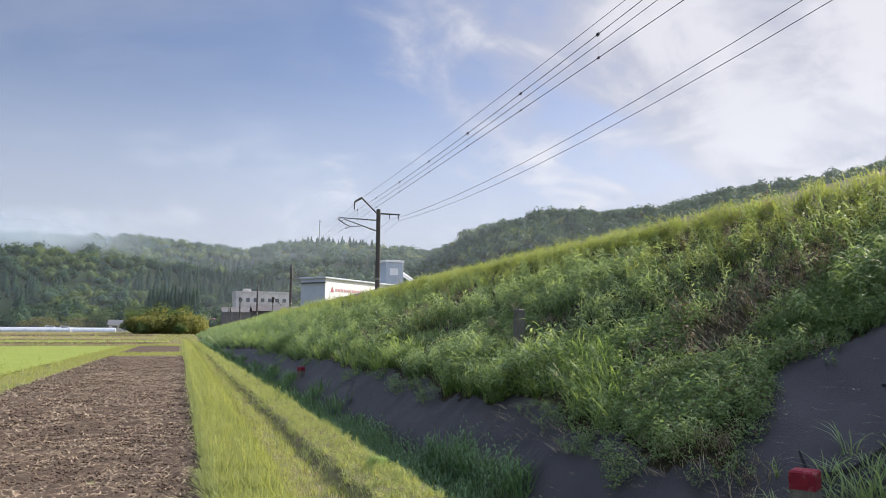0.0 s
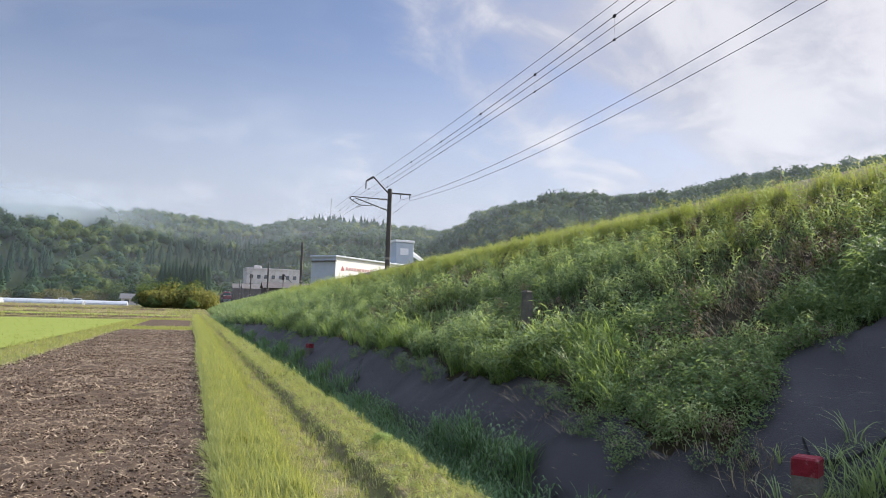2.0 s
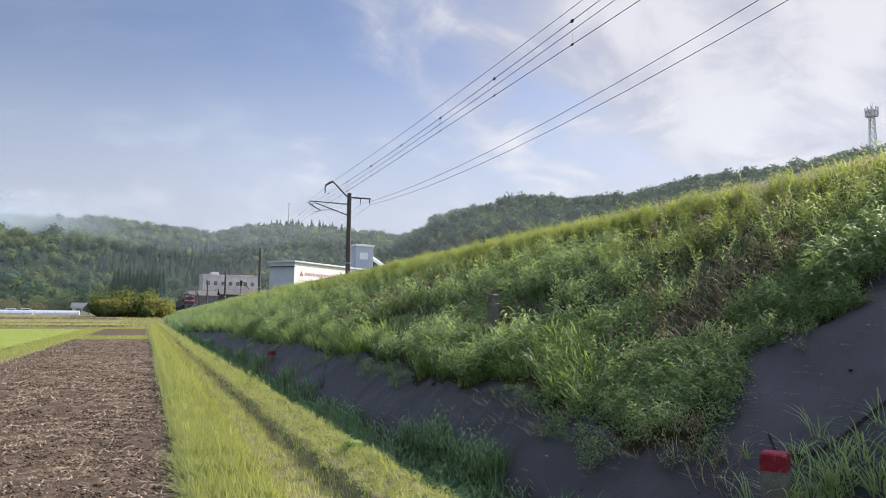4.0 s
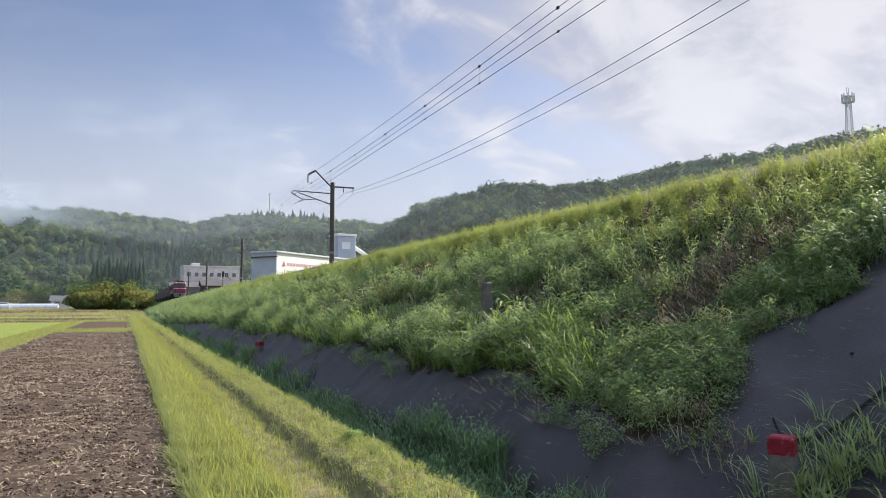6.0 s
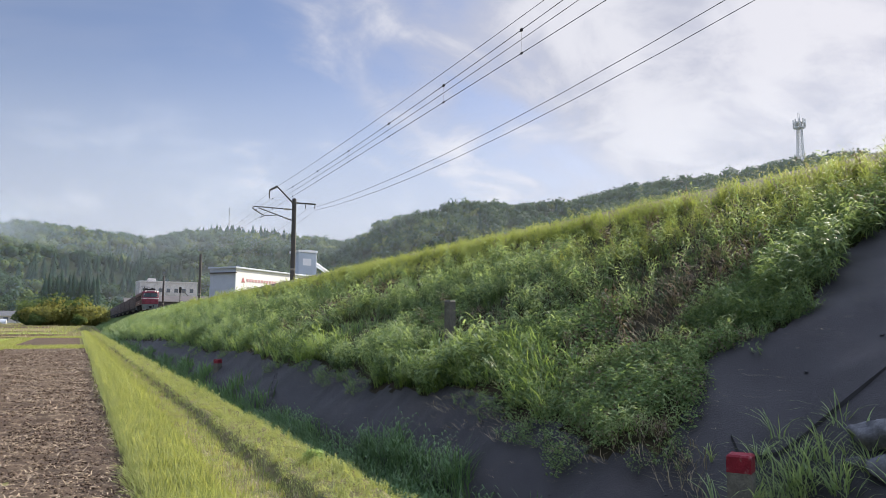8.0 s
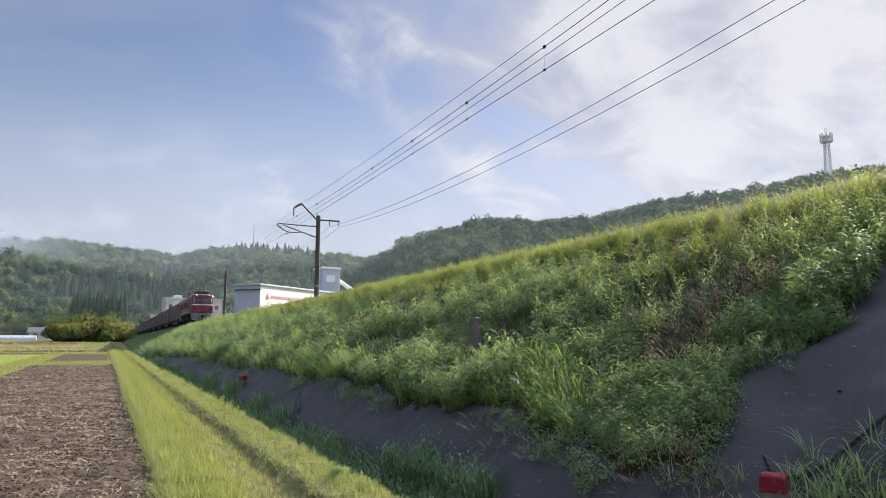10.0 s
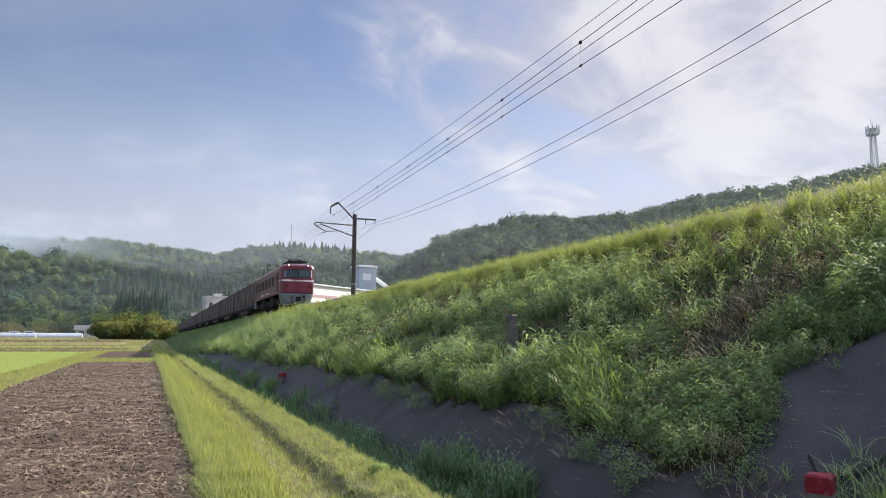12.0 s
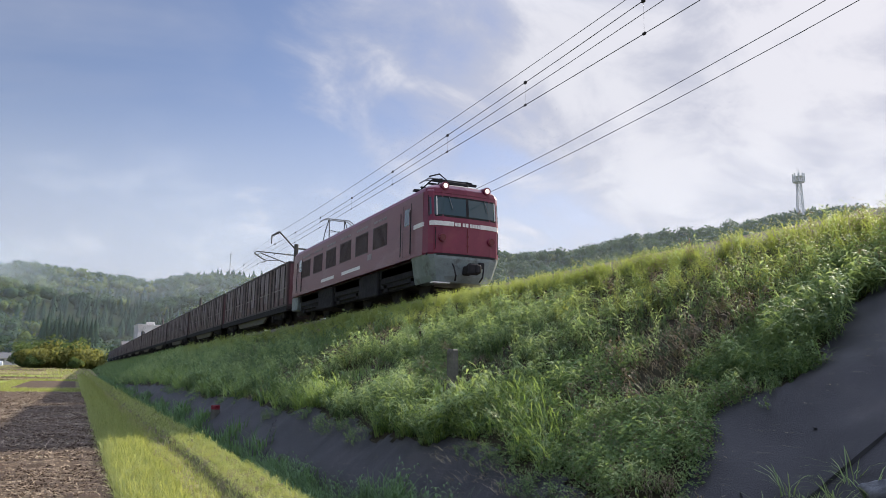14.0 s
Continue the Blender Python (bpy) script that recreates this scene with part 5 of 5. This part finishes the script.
    scatter("strip_straw", STALK, P + (0, 0, .02), "drygrass", "dry mown stems lying on the trodden strip", RNG.uniform(.14, .32, 520), "straw", zs=np.full(520, .18), lean=(-.2, -.2))
    n = 420
    x, y = RNG.normal(.15, .03, n), 2 + 26 * RNG.uniform(0, 1, n) ** 1.4
    scatter("edge_grass", LONG[:2], np.stack([x, y, 0 * x], -1), "verge_grass", "long pale blades leaning over the field's edge", RNG.uniform(.2, .4, n), "grass", lean=(-.5, -.2))
    scatter("bright_leaf_clump", [leafy(.22, 16, .12, .035, 5, .5)], [(1.74, 7.10, .17), (1.82, 7.2, .17), (1.66, 7.15, .17)], "bright_grass", "fresh bright green leaf clump on the ridge", np.array([.6, .5, .45]), "weeds")
    # tufts round the marker post and the stones
    n = 70
    x, y = RNG.normal(3.85, .28, n), RNG.normal(3.2, .3, n)
    scatter("post_grass", LONG, np.stack([x, y, bank_z(x, y)], -1), "highlit_weed", "long grass round the marker post", RNG.uniform(.35, .7, n), "grass")

    n = 20
    x, y = RNG.normal(3.62, .10, n), RNG.normal(4.15, .22, n)
    scatter("dry_stems", STALK, np.stack([x, y, bank_z(x, y) + .02], -1), "drygrass", "heap of dry brown stems beside the post", RNG.uniform(.35, .62, n), "dead stalks", lean=(-.3, -.2))
    n = 60
    u = RNG.uniform(0, 1, n)
    x, y = 3.9 + 2.2 * u + RNG.normal(0, .16, n), 4.25 - .35 * u + RNG.normal(0, .16, n)
    k = on_sheet(x, y)
    scatter("fallen_twigs", STALK, np.stack([x, y, bank_z(x, y) + .05], -1)[k], "drygrass", "dry twigs and stems lying on the dark sheet", RNG.uniform(.12, .35, k.sum()), "dead stalks", zs=np.full(k.sum(), .12), lean=(-.4, -.1))
    n = 60
    x, y = RNG.uniform(3.0, 3.5, n), 4.3 + 12 * RNG.uniform(0, 1, n)
    scatter("fallen_stems", STALK, np.stack([x, y, bank_z(x, y) + .045], -1), "drygrass", "thin dry stems lying on the dark sheet", RNG.uniform(.15, .4, n), "dead stalks", zs=np.full(n, .1), lean=(-.4, -.1))
    n = 60
    x, y = RNG.normal(3.45, .12, n), RNG.uniform(4.4, 8.0, n)
    scatter("hanging_roots", STALK, np.stack([x, y, bank_z(x, y) + .03], -1), "drygrass", "dry roots hanging over the sheet", RNG.uniform(.3, .6, n), "dead stalks", lean=(-.9, -.1), zs=np.full(n, .5))


build_verge_plants()


def build_field_litter():
    clods = []
    for _ in range(6):
        v = np.array([(1, 0, 0), (0, 1, 0), (-1, 0, 0), (0, -1, 0), (0, 0, .7), (0, 0, -.5)], float)
        v *= RNG.uniform(.5, 1.2, (6, 1))
        clods.append((v, np.array([(0, 1, 4), (1, 2, 4), (2, 3, 4), (3, 0, 4), (1, 0, 5), (2, 1, 5), (3, 2, 5), (0, 3, 5)])))
    straws = []
    for _ in range(10):
        a, l, w = RNG.uniform(-1.1, 1.1), 1.0, .058
        b = RNG.uniform(-.1, .1)
        straws.append((np.array([(-l / 2, -w, 0), (-l / 2, w, 0), (0, -w + b * .3, a * .3 + .06), (0, w + b * .3, a * .3 + .06), (l / 2, b - w, a * .4), (l / 2, b + w, a * .4)]),
                       np.array([(0, 2, 3), (0, 3, 1), (2, 4, 5), (2, 5, 3)])))
    for y0, y1, n, s in ((-6, 3, 4500, 1.0), (3, 12, 8000, 1.0), (12, 28, 6000, 1.7), (28, 50, 3000, 2.6)):
        x, y = RNG.uniform(-4.35, .12, n), RNG.uniform(y0, y1, n)
        P = np.stack([x, y, 0.015 + .02 * nz2(x, y, 6, 21) + .01], -1)
        scatter("soil_clods", clods, P, "clod", "loose brown clods of tilled soil", RNG.uniform(.008, .030, n) * s ** .6, "soil clods")
        m = int(n * 3.4)
        x, y = RNG.uniform(-4.35, .05, m), RNG.uniform(y0, y1, m)
        keep = nz2(x, y, 1.4, 61) + RNG.normal(0, .5, m) > -.35
        P = np.stack([x, y, 0.052 + .025 * nz2(x, y, 6, 21)], -1)[keep]
        scatter("straw_litter", straws, P, "straw", "pale chopped straw lying on the soil", RNG.uniform(.012, .030, keep.sum()) * RNG.choice([1, 1, 1.5, 2.6], keep.sum()) * s ** .7, "straw")
    n = 1500
    x, y = -6 - RNG.uniform(0, 1, n) ** 1.5 * 40, RNG.uniform(13, 84, n)
    scatter("young_crop", SHORT, np.stack([x, y, 0 * x + .02], -1), "rice", "young green crop in the far field", RNG.uniform(.4, .7, n), "crop")
    n = 1500
    x, y = RNG.uniform(-6.1, -4.4, n), RNG.uniform(12, 90, n)
    scatter("field_edge_grass", SHORT, np.stack([x, y, 0 * x - .02], -1), "verge_grass", "yellow-green grass between the fields", RNG.uniform(.7, 1.5, n), "grass")
    n = 1200
    x, y = RNG.uniform(-4.5, .1, n), RNG.choice([52.5, 89.5], n) + RNG.normal(0, 1.2, n)
    scatter("field_edge_grass", SHORT, np.stack([x, y, 0 * x - .02], -1), "verge_grass", "grass bank across the end of the field", RNG.uniform(1, 1.8, n), "grass")

    n = 2600
    x, y = 2 - 75 * RNG.uniform(0, 1, n) ** 1.3, RNG.uniform(86, 232, n)
    P = np.stack([x, y, lift(y) - .04], -1)
    k = nz2(x, y * 3, 0.05, 63) > 0
    scatter("far_field_grass", FUZZ, P[k], "verge_grass", "rough yellow-green grass on the far fields", RNG.uniform(.5, 1.3, k.sum()), "grass")
    scatter("far_dry_grass", FUZZ, P[~k], "drygrass", "dry brown grass on the far fields", RNG.uniform(.5, 1.2, (~k).sum()), "grass")


build_field_litter()


def build_trees():
    """Bushes and trees at the foot of the hills and beside the line."""
    def at(az, r, dz=0):
        a = radians(az)
        return (r * math.sin(a), r * math.cos(a), 1.6 + dz)
    lay = [(-3.0, 206, 2.7, "leaf_b"), (-2.4, 202, 3.0, "leaf_y"), (-1.8, 207, 3.5, "leaf_b"), (-1.1, 203, 3.4, "leaf_y"), (-.4, 205, 3.4, "leaf_b"), (.2, 203, 3.2, "leaf_y"), (.7, 206, 2.5, "leaf_y"),
           (-2.7, 198, 1.3, "leaf_b"), (-.1, 197, 1.2, "leaf_b"), (.3, 236, 2.9, "leaf_b"),
           (-5.3, 268, 4.0, "leaf_b"), (-4.6, 272, 4.8, "leaf_a"), (-3.9, 270, 4.6, "leaf_c"), (-3.2, 272, 4.8, "leaf_a"), (-2.8, 262, 5.0, "leaf_b"), (-2.1, 262, 4.4, "leaf_a"),
           (4.4, 282, 5.0, "leaf_b"), (5.0, 300, 7.5, "leaf_b"), (6.0, 300, 8.0, "leaf_b"), (7.4, 292, 6.5, "leaf_a")]
    lay += [(-6.0 - i * .62, 268 + 5 * math.sin(i * 2.3), 2.7 + .6 * math.sin(i * 1.7), "leaf_a" if i % 5 == 3 else "leaf_o") for i in range(17)]
    shapes = {}
    for k in ("leaf_a", "leaf_b", "leaf_c", "leaf_o", "leaf_y"):
        v, f = crown(1100, 1.0, .85, .085, .72)
        shapes[k] = fast_mesh("crown", v, f, k)
    words = dict(leaf_a="rounded green broadleaf tree at the foot of the hills", leaf_b="fresh pale green broadleaf tree near the line", leaf_c="dark evergreen tree at the hill foot", leaf_o="low olive scrub bush along the foot of the hill", leaf_y="yellow-tinged leafy bush at the field's far end")
    for k, (az, r, size, m) in enumerate(lay):
        size *= 1.38 if r < 210 else 1.15
        t = thing("tree" if m not in ("leaf_y", "leaf_o") else "bush", words[m], "tree" if m not in ("leaf_y", "leaf_o") else "bush", "", at(az, r, -.4), k * 47)
        g = Geo().tube((0, 0, -.6), (0, 0, size * .6), size * .06, 7, size * .03)
        for i in range(4):
            a = i * 1.6
            g.tube((0, 0, size * .2), (size * .4 * math.cos(a), size * .4 * math.sin(a), size * .6), size * .03, 5, size * .01)
        part("trunk", g, "bark", t)
        c = part("crown", shapes[m], m, t)
        c.scale = (size, size, size)
        c.location = (0, 0, -size * (.45 if m in ('leaf_y', 'leaf_o') else .3))
    con = [conifer(10.5, 1.5, 10, 9) for _ in range(4)]
    for k in range(14):
        az = -2.3 + k * .25
        t = thing("conifer", "slender dark conifer in a planted row", "tree", "conifers below the hill", at(az, 268 + (k % 3) * 2, 5), k * 50)
        part("trunk", Geo().tube((0, 0, -3), (0, 0, 10), .22, 6, .05), "bark", t)
        v, f = con[k % 4]
        part("crown", fast_mesh("crown", v * (1, 1, 1.0 + .12 * math.sin(k * 2.1)), f, "leaf_c"), "leaf_c", t)


build_trees()

# ---- small things ----


def build_posts():
    for (x, y, top), w in (((3.579, 3.431, .684), .155), ((3.089, 21.122, .56), .16)):
        z0 = float(bank_z(np.array(x), np.array(y))) - .25
        t = thing("marker_post", "square concrete boundary post with a red-painted top", "post", "boundary posts", (x, y, 0), 32)
        h = w / 2
        body = [[(sx * h * k, sy * h * k, z) for sx, sy in ((-1, -1), (1, -1), (1, 1), (-1, 1))] for z, k in ((z0, 1), (top - .115, 1))]
        part("shaft", Geo().rings(body), "mossy", t, "mossy concrete shaft")
        cap = [[(sx * h * k, sy * h * k, z) for sx, sy in ((-1, -1), (1, -1), (1, 1), (-1, 1))] for z, k in ((top - .115, 1.01), (top - .012, 1.01), (top, .88))]
        part("painted_top", Geo().rings(cap), "redpaint", t, "chipped red painted top")
    x, y, top = 4.527, 9.626, 1.90
    z0 = float(bank_z(np.array(x), np.array(y))) - .2
    t = thing("concrete_post", "bare grey concrete post standing among the weeds", "post", "", (x, y, 0), 20)
    part("shaft", Geo().rings([[(sx * .058 * k, sy * .058 * k, z) for sx, sy in ((-1, -1), (1, -1), (1, 1), (-1, 1))] for z, k in ((z0, 1.08), (top - .02, 1), (top, .8))]), "mossy", t)


def ribbon(pts, w, lift_by=.062, step=.08):
    """A thin strip that lies on the sheet along the way pts in plan."""
    A = []
    for (x0, y0), (x1, y1) in zip(pts, pts[1:]):
        n = max(2, int(math.hypot(x1 - x0, y1 - y0) / step))
        A += [(x0 + (x1 - x0) * i / n, y0 + (y1 - y0) * i / n) for i in range(n)]
    A.append(pts[-1])
    g, rows = Geo(), []
    for i, (x, y) in enumerate(A):
        a, b = A[max(0, i - 1)], A[min(len(A) - 1, i + 1)]
        d = Vector((b[0] - a[0], b[1] - a[1], 0)).normalized()
        nx, ny = -d.y * w, d.x * w
        k = .6 + .4 * math.sin(i * 1.3)
        z = [float(bank_z(np.array(x + s * nx), np.array(y + s * ny))) + lift_by for s in (-k, 0, k)]
        rows.append([(x - nx * k, y - ny * k, z[0] - .02), (x, y, z[1] + .012), (x + nx * k, y + ny * k, z[2] - .02)])
    return g.rings(rows, close=False)


def build_sheet_details():
    for pts, w in ((((2.84, 13.9), (3.02, 14.3), (3.12, 14.8), (3.36, 15.5)), .065), (((4.04, 3.93), (3.95, 3.75), (4.1, 3.55), (4.6, 3.3), (5.2, 3.05), (5.7, 2.95)), .007)):
        tagged(part("sheet_seam", ribbon(pts, w), "seam"), "dark lapped seam in the ground sheet", "seam", "seams of the sheet")
    for k in range(46):
        y = 2.2 + k * .9 if k < 30 else RNG.uniform(1.5, 4.0)
        x = (3.05 + .4 * ((k * 7) % 3) / 2) if k < 30 else RNG.uniform(4.2, 6.4)
        z = float(bank_z(np.array(x), np.array(y))) + .02
        t = tagged(part("sheet_pin", Geo().rings([[(x + r * math.cos(a), y + r * math.sin(a), z + h) for a in np.linspace(0, 6.283, 9)[:-1]] for r, h in ((.017, 0), (.015, .008), (.005, .011))]), "seam"), "small black pin holding the sheet", "ground pin", "pins of the sheet")
    for k, (x, y, s) in enumerate((x + .14, y - .06, r * .78) for x, y, r in ((4.20, 2.98, .24), (4.02, 2.80, .20), (4.42, 2.9, .16), (4.0, 3.02, .11), (4.3, 2.72, .22), (4.16, 2.62, .14), (4.55, 2.75, .12))):
        bm = bmesh.new()
        bmesh.ops.create_icosphere(bm, subdivisions=3, radius=1)
        for q in bm.verts:
            c = q.co.copy()
            n = noise.noise(c * 1.3 + Vector((k * 7, 0, 0))) * .35 + noise.noise(c * 3.5 + Vector((0, k * 5, 0))) * .14
            c = c * (1 + n)
            c = Vector((round(c.x * 2.4) / 2.4 * .4 + c.x * .6, round(c.y * 2.4) / 2.4 * .4 + c.y * .6, c.z * .62))
            q.co = c * s
        me = bpy.data.meshes.new("stone")
        bm.to_mesh(me)
        bm.free()
        me.shade_smooth()
        ob = part("stone", me, "stone")
        ob.location = (x, y, float(bank_z(np.array(x), np.array(y))) + s * .15)
        tagged(ob, "rough grey stone lying in the gully", "stone", "stones in the gully")


build_posts()
build_sheet_details()


def build_far_things():
    # lattice mast with antennas on the ridge
    r, a = 445, radians(52.6)
    x, y = r * math.sin(a), r * math.cos(a)
    z0, z1 = 80.0, 1.5 + r * math.tan(radians(14.2))
    t = thing("telecom_tower", "white lattice telecom tower with an antenna platform on the ridge", "tower", "", (x, y, z0), 20)
    h = z1 - z0
    w = lambda z: 1.9 - .9 * z / h
    legs = [(-1, -1), (1, -1), (1, 1), (-1, 1)]
    for sx, sy in legs:
        part("leg", Geo().tube((sx * w(0), sy * w(0), 0), (sx * w(h), sy * w(h), h), .22, 6), "tower", t)
    n = 9
    for k in range(n):
        za, zb = h * k / n, h * (k + 1) / n
        g = Geo()
        for i in range(4):
            (ax, ay), (bx, by) = legs[i], legs[(i + 1) % 4]
            g.tube((ax * w(za), ay * w(za), za), (bx * w(zb), by * w(zb), zb), .12, 4).tube((bx * w(za), by * w(za), za), (ax * w(zb), ay * w(zb), zb), .12, 4)
            g.tube((ax * w(zb), ay * w(zb), zb), (bx * w(zb), by * w(zb), zb), .12, 4)
        part("brace", g, "tower", t)
    for z in (h - .4, h - 3.4):
        part("platform", Geo().tube((0, 0, z), (0, 0, z + .4), 3.0, 12), "tower", t)
    for i in range(9):
        b = i * 2 * math.pi / 9
        part("antenna", Geo().box(3.0 * math.cos(b) - .3, 3.0 * math.cos(b) + .3, 3.0 * math.sin(b) - .3, 3.0 * math.sin(b) + .3, h - 3.2, h + 1.6, .05), "tower", t)
    for sx in (-1.6, 1.6):
        part("whip", Geo().tube((sx, 0, h), (sx, 0, h + 5), .14, 5), "tower", t)
    # thin mast on the middle hill
    r, a = 590, radians(9.82)
    t = thing("radio_mast", "thin grey radio mast on the wooded hilltop", "mast", "", (r * math.sin(a), r * math.cos(a), 55))
    part("pole", Geo().tube((0, 0, 0), (0, 0, 36.5), .45, 6, .25), "steel", t)
    part("cross_bar", Geo().tube((-1.5, 0, 35), (1.5, 0, 35), .15, 5), "steel", t)
    # greenhouses, cars and a house on the far side of the fields
    for k, (az, r, L) in enumerate(((-13.5, 238, 26), (-10.4, 246, 15), (-7.3, 240, 12), (-16.5, 236, 18))):
        a = radians(az)
        t = thing("greenhouse", "long low greenhouse of pale plastic film", "greenhouse", "greenhouses", (r * math.sin(a), r * math.cos(a), 1.3))
        ring = lambda xx: [(xx, 2.4 * math.cos(b), max(0, 1.35 * math.sin(b))) for b in np.linspace(0, math.pi, 9)]
        part("film", Geo().rings([ring(0), ring(L)]), "plastic", t)
        for i in range(int(L // 3) + 1):
            part("hoop", Geo().path([(xx, yy * 1.01, zz * 1.01 + .02) for xx, yy, zz in ring(i * 3.0)], .04, 5), "steel", t)
    for az, r, m in ((-8.9, 234, "carwhite"), (-8.0, 233, "carwhite"), (-9.8, 235, "shed")):
        a = radians(az)
        t = thing("parked_car", "small white parked van" if m == "carwhite" else "small dark parked car", "car", "parked cars", (r * math.sin(a), r * math.cos(a), 1.3), 8)
        prof = ((0, .35), (3.4, .35), (3.4, .95), (2.75, 1.0), (2.35, 1.75), (.1, 1.8), (0, 1.0))
        part("body", Geo().rings([[(x, yy, z) for x, z in prof] for yy in (0, 1.45)]), m, t)
        part("side_window", Geo().box(.3, 2.2, -.02, 1.47, 1.1, 1.6), "pane", t)
        for x in (.65, 2.7):
            for yy in (-.02, 1.3):
                part("wheel", Geo().tube((x, yy, .3), (x, yy + .17, .3), .3, 12), "dark", t)
    a = radians(-4.9)
    t = thing("farmhouse", "small farmhouse with a dark tiled roof", "house", "", (252 * math.sin(a), 252 * math.cos(a), 1.3))
    part("wall", Geo().box(0, 6.5, 0, 5, 0, 2.4), "wallcream", t)
    part("roof", Geo().rings([[(x, -.5, 2.3), (x, 2.5, 3.9), (x, 5.5, 2.3), (x, 2.5, 3.7)] for x in (-.5, 7)]), "stone", t)
    for x in (1, 3.8):
        w = part("window", Geo().box(x, x + 1.4, -.05, -.003, .9, 2.0), "polem", t)
        part("pane", Geo().box(x + .08, x + 1.32, -.08, -.04, .98, 1.92), "pane", w)


build_far_things()


def motions():
    """The train runs towards the camera at a steady 20 m/s."""
    tilt = -math.degrees(math.atan(GRADE))

    def rows(behind):
        out = []
        for t in (0, 2, 4, 6, 8, 10, 12, 14):
            y = 21.15 + 20.07 * (14 - t) + behind
            out.append((t, pose(10.9, y, 4.1 - GRADE * (y - 22), tilt, 0, 0)))
        return out
    walk(LOCO, rows(0))
    for i, w in enumerate(WAGONS):
        walk(w, rows(LOCO_L + 0.75 + i * WAGON))


motions()
